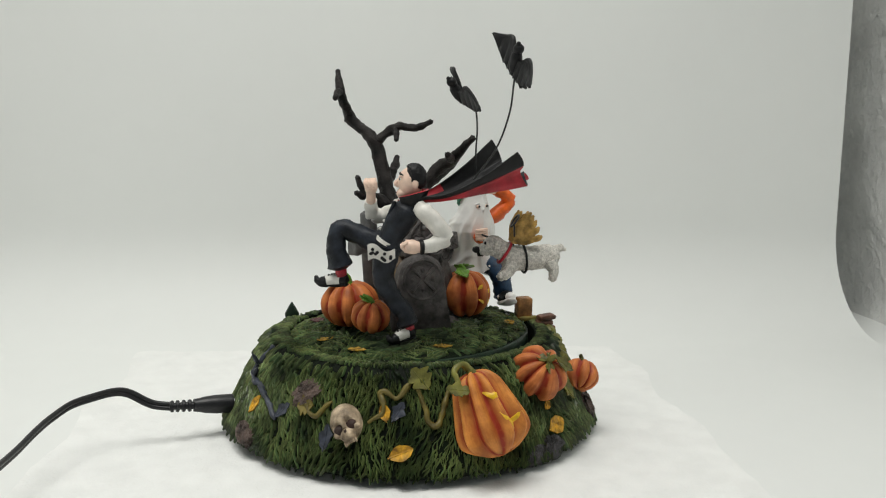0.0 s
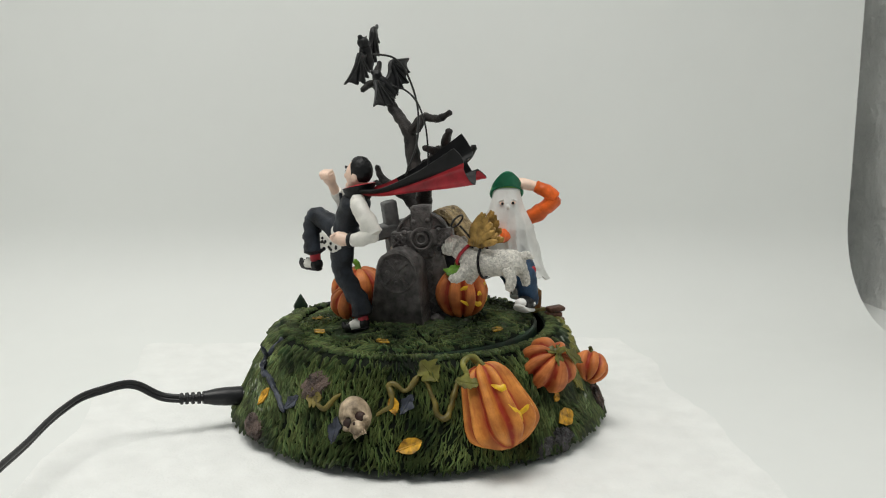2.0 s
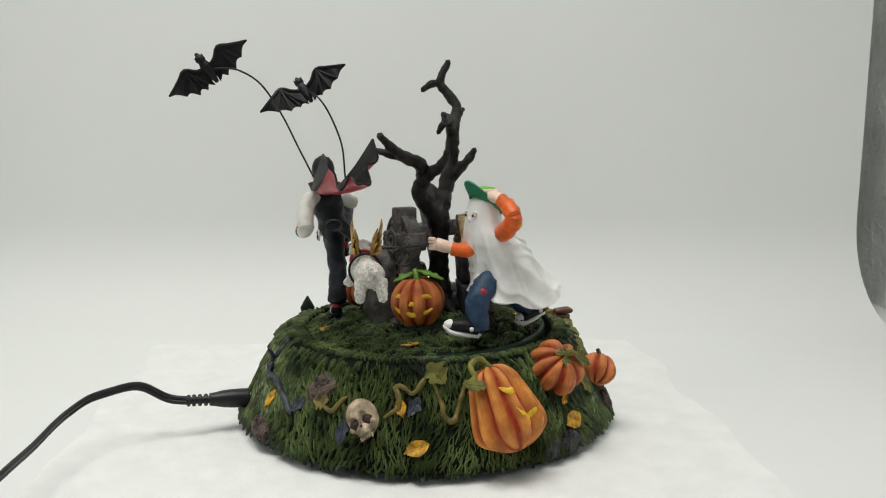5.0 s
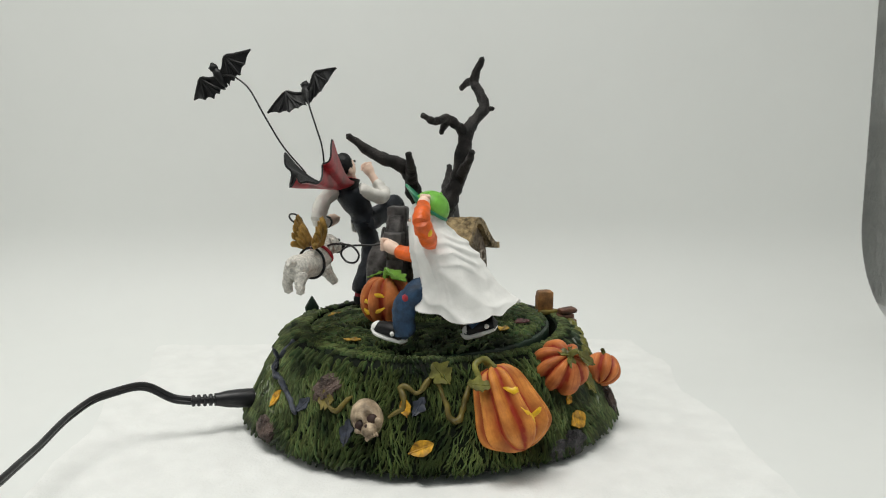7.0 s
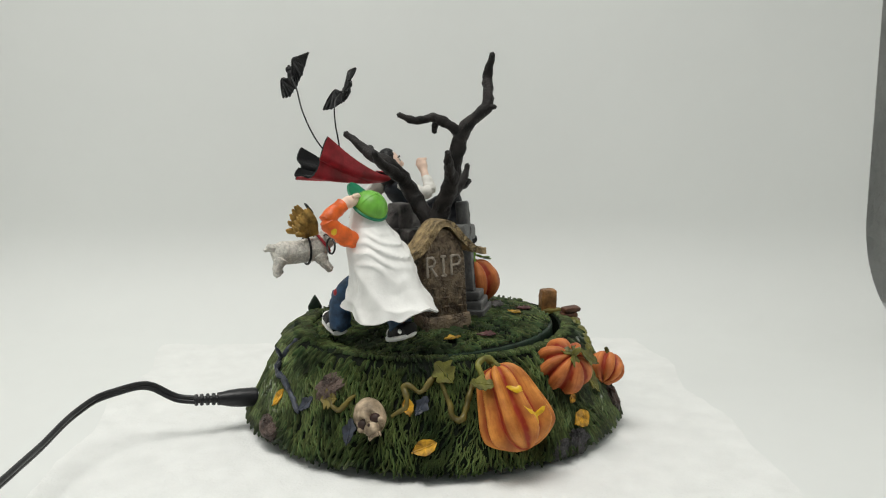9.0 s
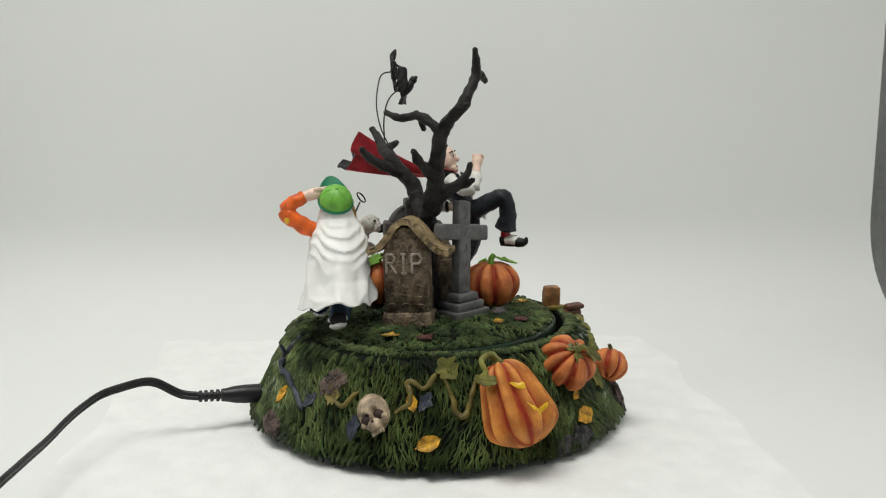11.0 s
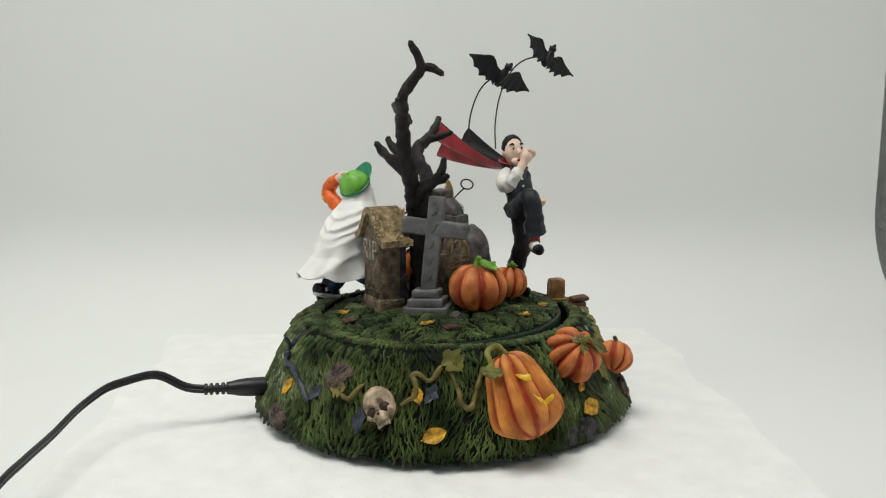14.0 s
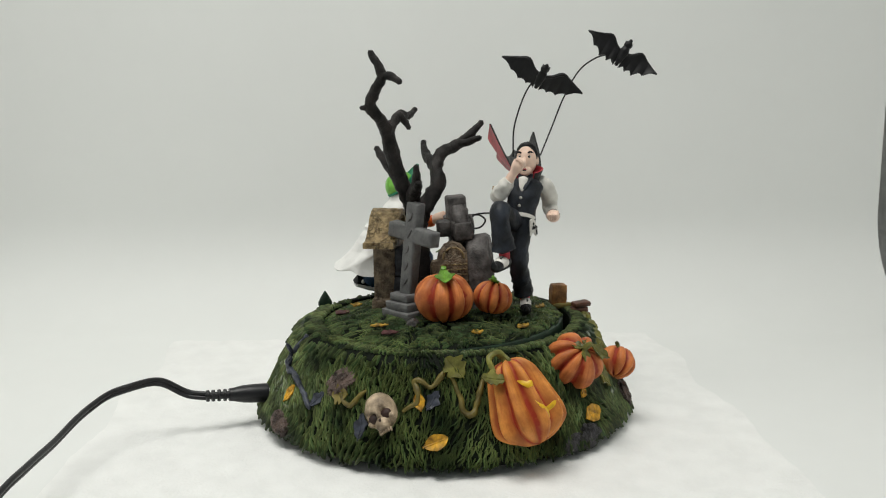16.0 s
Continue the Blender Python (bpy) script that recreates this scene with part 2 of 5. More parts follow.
class Shape:
    """Collects vertices and faces of one mesh."""

    def __init__(self):
        self.v, self.f, self.m = [], [], []

    def add(self, verts, faces, m=0):
        o = len(self.v)
        self.v += [tuple(p) for p in verts]
        self.f += [tuple(o + i for i in f) for f in faces]
        self.m += [m] * len(faces)
        return self

    def tube(self, pts, radii, m=0, seg=10, sub=4, flat=1.0, up=None, dome=0.55, lump=0.0, seed=0.0):
        """A swept body with changing radius; flat squeezes it along the side that up names."""
        line = spline(pts, sub)
        verts, faces = [], []
        n = len(line)
        ref = Vector(up) if up else Vector((0.13, 0.21, 1.0))
        for i, (u, p) in enumerate(line):
            d = (line[min(i + 1, n - 1)][1] - line[max(i - 1, 0)][1]).normalized()
            a = ref - d * ref.dot(d)
            if a.length < 1e-4:
                a = d.orthogonal()
            a.normalize()
            if not up:
                ref = a
            b = d.cross(a)
            rr = lerp_at(radii, u)
            for k in range(seg):
                t = 2 * math.pi * k / seg
                q = p + (a * math.cos(t) * flat + b * math.sin(t)) * rr
                if lump:
                    q += (q - p) * lump * noise.noise(q * 0.35 + Vector((seed, 0, 0)))
                verts.append(q)
        for i in range(n - 1):
            for k in range(seg):
                faces.append((i * seg + k, i * seg + (k + 1) % seg, (i + 1) * seg + (k + 1) % seg, (i + 1) * seg + k))
        for end, i0 in ((0, 0), (n - 1, (n - 1) * seg)):
            d = (line[1][1] - line[0][1]) * -1 if end == 0 else line[-1][1] - line[-2][1]
            verts.append(line[end][1] + d.normalized() * lerp_at(radii, line[end][0]) * dome)
            for k in range(seg):
                faces.append((i0 + k, i0 + (k + 1) % seg, len(verts) - 1))
        return self.add(verts, faces, m)

    def ball(self, c, r, m=0, rot=None, seg=16, rings=10, fn=None):
        r = Vector(r) if hasattr(r, "__len__") else Vector((r, r, r))
        rot = rot or Matrix.Identity(3)
        verts, faces = [], []
        for i in range(rings + 1):
            th = math.pi * i / rings
            for k in range(seg):
                ph = 2 * math.pi * k / seg
                d = Vector((math.sin(th) * math.cos(ph), math.sin(th) * math.sin(ph), math.cos(th)))
                s = fn(d, th, ph) if fn else 1.0
                verts.append(Vector(c) + rot @ Vector((d.x * r.x * s, d.y * r.y * s, d.z * r.z * s)))
        for i in range(rings):
            for k in range(seg):
                faces.append((i * seg + k, i * seg + (k + 1) % seg, (i + 1) * seg + (k + 1) % seg, (i + 1) * seg + k))
        return self.add(verts, faces, m)

    def box(self, mat, sx, sy, sz, m=0, bev=0.6, rough=0.0, cuts=0):
        bm = bmesh.new()
        bmesh.ops.create_cube(bm, size=1.0)
        bmesh.ops.scale(bm, vec=(sx, sy, sz), verts=bm.verts)
        if cuts:
            bmesh.ops.subdivide_edges(bm, edges=bm.edges, cuts=cuts, use_grid_fill=True)
        bmesh.ops.bevel(bm, geom=[e for e in bm.edges if e.calc_face_angle(0) > 0.5], offset=bev, segments=2, affect="EDGES", profile=0.5)
        for v in bm.verts:
            v.co = mat @ v.co
            if rough:
                v.co += noise.noise_vector(v.co * 0.3) * rough
        bm.verts.index_update()
        self.add([v.co.copy() for v in bm.verts], [[v.index for v in f.verts] for f in bm.faces], m)
        bm.free()
        return self

    def slab(self, outline, depth, mat, m=0, bev=0.7, rough=0.0):
        """An outline in x, z given a depth along y, its edges chamfered; mat places it."""
        n = len(outline)
        cx, cz = sum(p[0] for p in outline) / n, sum(p[1] for p in outline) / n
        verts = []
        for y, s in ((-depth / 2, 1), (-depth / 2 + bev, 0), (depth / 2 - bev, 0), (depth / 2, 1)):
            for x, z in outline:
                dx, dz = x - cx, z - cz
                k = 1 - s * bev / max(1.0, math.hypot(dx, dz))
                q = mat @ Vector((cx + dx * k, y, cz + dz * k))
                if rough:
                    q += noise.noise_vector(q * 0.25) * rough
                verts.append(q)
        faces = [tuple(range(n - 1, -1, -1)), tuple(range(3 * n, 4 * n))]
        for j in range(3):
            for k in range(n):
                faces.append((j * n + k, j * n + (k + 1) % n, (j + 1) * n + (k + 1) % n, (j + 1) * n + k))
        return self.add(verts, faces, m)

    def sheet(self, fn, nu, nv, thick, front=0, back=None):
        """A surface fn(u, v) with thickness, closed at its edges; front and back may differ in material."""
        back = front if back is None else back
        P = [[Vector(fn(i / nu, j / nv)) for j in range(nv + 1)] for i in range(nu + 1)]
        top, bot = [], []
        for i in range(nu + 1):
            for j in range(nv + 1):
                du = P[min(i + 1, nu)][j] - P[max(i - 1, 0)][j]
                dv = P[i][min(j + 1, nv)] - P[i][max(j - 1, 0)]
                nrm = du.cross(dv)
                nrm = nrm.normalized() if nrm.length > 1e-9 else Vector((0, 0, 1))
                top.append(P[i][j] + nrm * thick / 2)
                bot.append(P[i][j] - nrm * thick / 2)
        w, off = nv + 1, (nu + 1) * (nv + 1)
        ff, fb, fe = [], [], []
        for i in range(nu):
            for j in range(nv):
                q = (i * w + j, (i + 1) * w + j, (i + 1) * w + j + 1, i * w + j + 1)
                ff.append(q)
                fb.append(tuple(off + a for a in reversed(q)))
        rim = [i * w for i in range(nu + 1)] + [nu * w + j for j in range(1, nv + 1)] + [i * w + nv for i in range(nu - 1, -1, -1)] + [j for j in range(nv - 1, 0, -1)]
        for a, b in zip(rim, rim[1:] + rim[:1]):
            fe.append((b, a, off + a, off + b))
        o = len(self.v)
        self.add(top + bot, ff, front)
        self.f += [tuple(o + i for i in f) for f in fb + fe]
        self.m += [back] * (len(fb) + len(fe))
        return self

    def mesh(self, name, mats, origin=(0, 0, 0), smooth=True, turn=None):
        me = bpy.data.meshes.new(name)
        o = Vector(origin)
        inv = turn.inverted() if turn else None
        vs = [(Vector(p) - o) for p in self.v]
        me.from_pydata([((inv @ p) if inv else p) * MM for p in vs], [], self.f)
        for mt in mats:
            me.materials.append(mt)
        me.polygons.foreach_set("material_index", self.m)
        me.polygons.foreach_set("use_smooth", [smooth] * len(self.f))
        bm = bmesh.new()
        bm.from_mesh(me)
        bmesh.ops.recalc_face_normals(bm, faces=bm.faces)
        bm.to_mesh(me)
        bm.free()
        if smooth:
            me.set_sharp_from_angle(angle=radians(48))
        return me


GROW, GROW_FROM = 1.0245, Vector((16.0, -60.0, 55.0))  # true size of what stands on the turntable
MOVING = []  # things that turn with the platform, with their places at the start


def thing(name, label, category, origin, turn=None, group="", moves=True, shape=None, mats=(), smooth=True, kind=""):
    """A top-level thing at origin (mm): one mesh when a shape is given, otherwise an Empty for parts."""
    me = shape.mesh(name, mats, origin, smooth, turn) if shape else None
    ob = tagged(new(name, me), label, category, group, kind)
    m = Matrix.Translation(Vector(origin) * MM) @ (turn.to_4x4() if turn else Matrix.Identity(4))
    if moves and name != "turntable":
        m.translation = GROW_FROM * MM + (m.translation - GROW_FROM * MM) * GROW
        ob.scale = (GROW,) * 3
    ob.location, ob.rotation_euler = m.translation, m.to_euler()
    if moves:
        MOVING.append((ob, m.copy()))
    ORIGIN[ob.name] = (Vector(origin), turn)
    return ob


ORIGIN = {}


def part(name, shape, mats, parent, label="", smooth=True, kind=""):
    root = parent if parent.parent is None else parent.parent
    origin, turn = ORIGIN[root.name]
    ob = new(name, shape.mesh(name, mats if hasattr(mats, "__len__") else [mats], origin, smooth, turn))
    ob.parent = parent
    return tagged(ob, label, kind=kind)


def rot_z(deg):
    return Matrix.Rotation(radians(deg), 3, "Z")


def frame_of(c, deg, lean=0.0, pitch=0.0):
    """Places a slab: its face (-y) turned to the heading deg, leaning sideways and backwards."""
    return Matrix.Translation(Vector(c)) @ Matrix.Rotation(radians(deg + 90), 4, "Z") @ Matrix.Rotation(radians(lean), 4, "Y") @ Matrix.Rotation(radians(pitch), 4, "X")


def ground_z(r):
    """Height of the domed turntable at radius r."""
    return 55.5 - 0.0019 * r * r


# outline of the base: radius, height
PROFILE = ((72.0, 0.0), (73.0, 2.4), (88.0, 3.6), (92.8, 6.4), (93.2, 11.0), (88.8, 19.0), (82.3, 32.0), (77.0, 41.0), (73.2, 45.8), (69.2, 48.2), (64.8, 48.4))


def base_point(deg, z, out=0.0):
    """A point on the slope of the base and the outward normal there."""
    for (r0, z0), (r1, z1) in zip(PROFILE, PROFILE[1:]):
        if z0 <= z <= z1 or (z > z1 and (r1, z1) == PROFILE[-2]):
            s = (z - z0) / (z1 - z0)
            r = r0 + (r1 - r0) * s
            nr, nz = z1 - z0, r0 - r1
            k = math.hypot(nr, nz)
            a = radians(deg)
            nrm = Vector((math.cos(a) * nr / k, math.sin(a) * nr / k, nz / k))
            return Vector((math.cos(a) * r, math.sin(a) * r, z)) + nrm * out, nrm
    a = radians(deg)
    return Vector((math.cos(a) * 64, math.sin(a) * 64, 48.5 + out)), Vector((0, 0, 1))


def on_base(x, y, z, out=0.0):
    return base_point(math.degrees(math.atan2(y, x)), z, out)


def basis(nrm, spin=0.0):
    """Axes with z along nrm and y pointing uphill, spun about nrm."""
    z = Vector(nrm).normalized()
    y = (Vector((0, 0, 1)) - z * z.z)
    y = y.normalized() if y.length > 1e-3 else Vector((0, 1, 0))
    x = y.cross(z)
    return Matrix((x, y, z)).transposed() @ rot_z(spin)


# ---------------------------------------------------------------- photo box


def sweep(u, v):
    x = -380 + 715 * v
    s = u * 1330
    if s < 840:
        return (x, -700 + s, 0)
    s -= 840
    R = 75
    if s < R * math.pi / 2:
        a = s / R
        return (x, 140 + R * math.sin(a), R - R * math.cos(a))
    return (x, 215, R + s - R * math.pi / 2 )


floor = Shape()
floor.sheet(lambda u, v: (Vector(sweep(u, v)) + Vector((0, 0, -0.5))), 156, 4, 0.8)
tagged(new("backdrop_sheet", floor.mesh("backdrop_sheet", [PAPER])), "white curved paper sweep rising behind the ornament", "backdrop", kind="structure")


def crinkle(x, y, z):
    return 4.0 * noise.noise((x * 0.02, y * 0.012, z * 0.012)) + 1.3 * noise.noise((x * 0.05, y * 0.06, z * 0.05))


for side, name in ((1, "wall_east"), (-1, "wall_west")):
    s = Shape()
    s.sheet(lambda u, v: (side * (378 + crinkle(0, u * 800, v * 700)), -400 + 780 * u, -6 + 760 * v), 90, 80, 4)
    tagged(new(name, s.mesh(name, [SILVER])), "crinkled silver lining of the photo box", "wall", kind="structure")
s = Shape()
s.sheet(lambda u, v: (-380 + 760 * u, 380 + crinkle(u * 800, 0, v * 700) * 0.5, -6 + 760 * v), 40, 40, 4)
tagged(new("wall_north", s.mesh("wall_north", [SILVER])), "silver back of the photo box", "wall", kind="structure")
s = Shape()
s.sheet(lambda u, v: (-3000 + 6000 * u, -3000 + 6000 * v, -5), 4, 4, 4)
tagged(new("floor", s.mesh("floor", [PAPER])), "white table top under the photo box", "table", kind="structure")

# paper towel under the ornament
s = Shape()


def towel(u, v):
    x, y = -172 + 318 * u, -330 + 462 * v
    ang = radians(2)
    q = abs(math.sin(x * 0.22 + y * 0.12)) * abs(math.sin(x * 0.10 - y * 0.2))
    z = 1.1 + 0.85 * q + 0.8 * noise.noise((x * 0.018, y * 0.018, 0)) * min(1, max(0, (math.hypot(x, y) - 85) / 40)) + 0.3 * noise.noise((x * 0.25, y * 0.12, 3))
    return (x * math.cos(ang) - y * math.sin(ang) + 6 * noise.noise((y * 0.02, 0, 9)), y * math.cos(ang) + x * math.sin(ang) * 0.5, max(0.45, z))


s.sheet(towel, 130, 170, 0.5)
thing("paper_towel", "white quilted paper towel spread under the ornament", "paper towel", (0, -60, 0), moves=False, shape=s, mats=[TOWEL])

# ---------------------------------------------------------------- the base


def blade(s, root, tip_dir, nrm, length, width, curl, wave=0.0):
    """One sculpted grass blade: a rounded ridge that tapers, sways and lifts at its tip; its crest is material 1,
    lighter as a painted highlight.
    """
    side = tip_dir.cross(nrm).normalized()
    rows = []
    for k, w in ((0.0, 0.8), (0.2, 1.0), (0.45, 1.0), (0.7, 0.8), (0.88, 0.5), (1.0, 0.08)):
        p = root + tip_dir * (length * k) + nrm * (curl * k * k + 0.1) + side * (wave * math.sin(5.2 * k))
        high = 0.12 + 2.7 * width * (w + 0.1)
        for across, lift in ((-1, -0.35), (-0.42, high * 0.80), (0, high), (0.42, high * 0.80), (1, -0.35)):
            rows.append(p + side * (width * w * across) + nrm * lift)
    # darker flanks, lighter crest: the ridge highlight is painted by the two greens
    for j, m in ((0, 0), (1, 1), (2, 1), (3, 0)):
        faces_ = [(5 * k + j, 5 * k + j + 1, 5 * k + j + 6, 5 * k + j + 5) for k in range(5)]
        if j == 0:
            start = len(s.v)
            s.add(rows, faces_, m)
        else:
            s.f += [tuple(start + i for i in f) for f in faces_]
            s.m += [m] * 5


rng = random.Random(7)
base = thing("base", "round resin base sculpted as a dark green grassy mound", "ornament base", (0, 0, 0), moves=False)
s = Shape()
ring = list(PROFILE) + [(64.3, 48.0), (64.2, 38.0), (20.0, 37.0)]
N = 160
verts, faces = [], []
for j, (r, z) in enumerate(ring):
    for k in range(N):
        a = 2 * math.pi * k / N
        bump = 1 + (0.012 * noise.noise((3 * math.cos(a), 3 * math.sin(a), z * 0.03)) if 2 < j < 9 else 0)
        verts.append((r * bump * math.cos(a), r * bump * math.sin(a), z))
for j in range(len(ring) - 1):
    for k in range(N):
        faces.append((j * N + k, j * N + (k + 1) % N, (j + 1) * N + (k + 1) % N, (j + 1) * N + k))
s.add(verts, faces)
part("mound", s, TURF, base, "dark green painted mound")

s = Shape()
for _ in range(7200):
    deg = rng.uniform(-205, 25) if rng.random() < 0.88 else rng.uniform(0, 360)
    a = radians(deg)
    out = Vector((math.cos(a), math.sin(a), 0))
    if rng.random() < 0.86:
        p, nrm = base_point(deg, 7.0 + 40.4 * rng.random() ** 0.95)
        down = (Vector((0, 0, -1)) + nrm * nrm.z).normalized()
    else:
        r = rng.uniform(65.0, 68.6)
        p, nrm = out * r + Vector((0, 0, 48.1)), Vector((0, 0, 1))
        down = out if math.cos(a) > 0.1 or rng.random() < 0.5 else -out
    side = down.cross(nrm)
    ang = noise.noise((p.x * 0.05, p.y * 0.05, p.z * 0.05)) * 0.9 + rng.gauss(0, 0.17)
    d = down * math.cos(ang) + side * math.sin(ang)
    low, ring_top = p.z < 11, nrm.z > 0.99
    blade(s, p - nrm * 0.2, d, nrm, rng.uniform(2.8, 4.4) if low or ring_top else rng.uniform(4.6, 7.4), rng.uniform(0.38, 0.52), rng.uniform(0.0, 0.5) if ring_top else rng.uniform(0.1, 1.2), rng.uniform(-0.8, 0.8))
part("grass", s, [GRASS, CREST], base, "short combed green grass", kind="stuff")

# ---------------------------------------------------------------- leaves, vines and stones on the slope


def leaf(s, c, rot, length, width, m=0, fold=0.25, lobes=0, curl=0.15, thick=0.45):
    """A leaf with a midrib crease, lobed or plain, its long axis along local y."""
    def fn(u, v):
        y = (u - 0.5) * length
        w = width / 2 * math.sin(math.pi * min(1, 0.04 + u * 0.95)) ** 0.75
        if lobes:
            w *= 0.72 + 0.4 * abs(math.cos(math.pi * u * lobes))
        w *= 1 + (0.4 if lobes else 0.16) * noise.noise((u * 5.5, 3.0 if v > 0.5 else 9.0, c[0] * 0.7))
        x = (v - 0.5) * 2 * w
        z = abs(v - 0.5) * 2 * w * fold + curl * length * (u - 0.4) ** 2 + 0.18 * math.sin(u * 16) * (0.3 + abs(v - 0.5))
        return Vector(c) + rot @ Vector((x, y, z))
    s.sheet(fn, 16, 6, thick, m)
    s.tube([Vector(c) + rot @ Vector((0, (u - 0.5) * length, curl * length * (u - 0.4) ** 2 + 0.25)) for u in (-0.08, 0.2, 0.5, 0.8, 0.97)], [0.4, 0.35, 0.3, 0.25, 0.1], m, 5, 2)


def slope_leaf(x, y, z, length, width, spin, mat, label, cat="leaf", lobes=0, out=1.2, tip=0, group="leaves on the grassy mound"):
    p, nrm = on_base(x, y, z, out)
    s = Shape()
    leaf(s, p, basis(nrm, spin) @ Matrix.Rotation(radians(tip), 3, "X"), length, width, lobes=lobes)
    return thing("leaf", label, cat, p, moves=False, shape=s, mats=[mat], group=group)


OCHRE = "small ochre yellow autumn leaf lying on the grassy slope"
slope_leaf(-72.1, -47.1, 24.3, 9.5, 5.5, -25, LEAFY, OCHRE)
slope_leaf(-5.2, -90.3, 16.2, 10.5, 7, -68, LEAFY, OCHRE)
slope_leaf(-12.2, -81.7, 31.4, 7.5, 5, 15, LEAFY, OCHRE)
slope_leaf(65.3, -61.5, 17.5, 11.5, 8, -80, LEAFY, OCHRE)
slope_leaf(61.2, -59.3, 26.2, 5, 3.5, -60, LEAFY, OCHRE)
slope_leaf(2.8, -75.3, 43.6, 11, 10.5, 40, STEM, "olive green vine leaf with lobed edges on the mound", lobes=3, out=2.5, tip=12)
slope_leaf(-47.0, -68.5, 30.5, 8, 8, 100, VINE, "olive yellow vine leaf beside a rock", lobes=3)
slope_leaf(72.1, -42.5, 29.3, 13, 8, 20, STEM, "olive green vine leaf between two pumpkins", lobes=3, out=2)
SLATE = "slate blue pointed leaf tucked into the grass"
slope_leaf(-6.4, -82.1, 32.0, 9, 5.5, -30, BLUEL, SLATE, lobes=2)
slope_leaf(-37.2, -79.9, 20.2, 11, 6, 0, BLUEL, SLATE, lobes=2)
slope_leaf(-57.3, -62.7, 26.6, 9, 5.5, -40, BLUEL, SLATE, lobes=2)


def vine(pts, radii, label, name="vine", mat=VINE, out=1.3):
    path = [on_base(*p, out=out)[0] for p in pts]
    s = Shape()
    s.tube(path, [r * 1.05 for r in radii], 0, 10, 6, lump=0.6)
    return thing(name, label, name, path[0], moves=False, shape=s, mats=[mat])


vine([(-35.0, -73.4, 33.7), (-38.0, -73.3, 31.4), (-41.7, -73.6, 27.4), (-45.2, -71.1, 28.1), (-46.4, -68.5, 31.1)], [0.7, 0.9, 1.1, 1.0, 0.9], "thin curling olive vine beside a brown rock")
vine([(-19.2, -82.5, 27.2), (-13.1, -81.5, 31.4), (-13.2, -78.9, 35.9), (-14.4, -77.4, 38.1), (-12.0, -77.0, 39.4), (-7.0, -79.2, 36.8), (-2.1, -76.6, 41.5), (0.9, -74.0, 45.7)], [0.8, 1.1, 1.2, 1.2, 1.1, 1.1, 1.1, 0.9], "olive vine winding over the mound beside a skull")
vine([(0.8, -76.3, 42.1), (5.0, -81.6, 32.9), (6.1, -84.0, 28.1), (9.7, -84.8, 25.9), (12.3, -82.1, 30.5), (14.9, -77.5, 37.8), (18.8, -74.4, 41.3)], [0.8, 1.1, 1.2, 1.3, 1.2, 1.2, 1.3], "olive vine looping down the mound towards a gourd")


def rock(c, r, mat, label, seed):
    p, nrm = on_base(*c, out=0.3)
    s = Shape()

    def fn(d, th, ph):
        q = d * 2.2 + Vector((seed, 0, 0))
        return 1 + 0.30 * noise.noise(q) + 0.20 * noise.noise(q * 3.1) + 0.17 * abs(noise.noise(q * 8))
    s.ball(p, r, 0, basis(nrm, seed * 40), 56, 36, fn)
    return thing("rock", label, "rock", p, moves=False, shape=s, mats=[mat], group="rocks set into the mound")


rock((-46.8, -65.3, 35.4), (7.2, 5.6, 2.6), ROCK, "rough brown rock set into the grassy slope", 1.0)
rock((-77.3, -52.0, 11.6), (5.0, 8.5, 2.6), ROCK, "rough brown rock low on the mound", 2.0)
rock((87.2, -26.0, 15.2), (6.5, 7.0, 3.2), ROCK, "rough brown rock below a pumpkin", 3.0)
rock((65, -70, 9.5), (7.0, 5.5, 2.4), ROCKD, "knobbly charcoal rock at the foot of the mound", 4.0)
rock((56.5, -77, 8.8), (6.0, 4.2, 2.0), ROCKD, "knobbly charcoal rock at the foot of a gourd", 5.0)

# dead branch draped over the mound
branch = thing("dead_branch", "slate blue dead twig with pointed ends draped over the mound", "twig", on_base(-74.0, -34.7, 33.0)[0], moves=False)
s = Shape()
path = [on_base(*p, out=1.6)[0] for p in ((-67.2, -30.2, 46.3), (-72.3, -31.2, 38.1), (-74.0, -34.7, 33.0), (-70.0, -43.6, 31.7), (-65.6, -53.1, 27.9), (-61.1, -62.5, 21.8))]
s.tube(path, [1.0, 1.6, 1.9, 1.4, 1.4, 0.9], 0, 10, 6, lump=0.9)
part("stem", s, BLUEL, branch)
for a, b in ((1, (-3, -2, 6.5)), (2, (2, -3, 6)), (4, (3.5, -2, -4))):
    s = Shape()
    s.tube([path[a], path[a] + V(b) * 0.6, path[a] + V(b)], [1.0, 1.1, 0.15], 0, 7, 3, lump=0.3)
    part("twig", s, BLUEL, branch)

# skull
p, nrm = on_base(-27.4, -81.0, 25.6, 2.2)
B = basis(nrm, 33) @ Matrix.Rotation(radians(-14), 3, "X")
skull = thing("skull", "small bone-coloured skull ornament lying on the grassy slope", "skull", p, moves=False)


def cranium(d, th, ph):
    s_ = 1 + 0.05 * noise.noise(d * 2)
    for ex in (-0.40, 0.40):
        q = d - Vector((ex, -0.42, 0.82)).normalized()
        s_ -= 0.30 * math.exp(-(q.length / 0.27) ** 4)
    q = d - Vector((0, -0.74, 0.68)).normalized()
    s_ -= 0.14 * math.exp(-(q.length / 0.14) ** 2)
    return s_


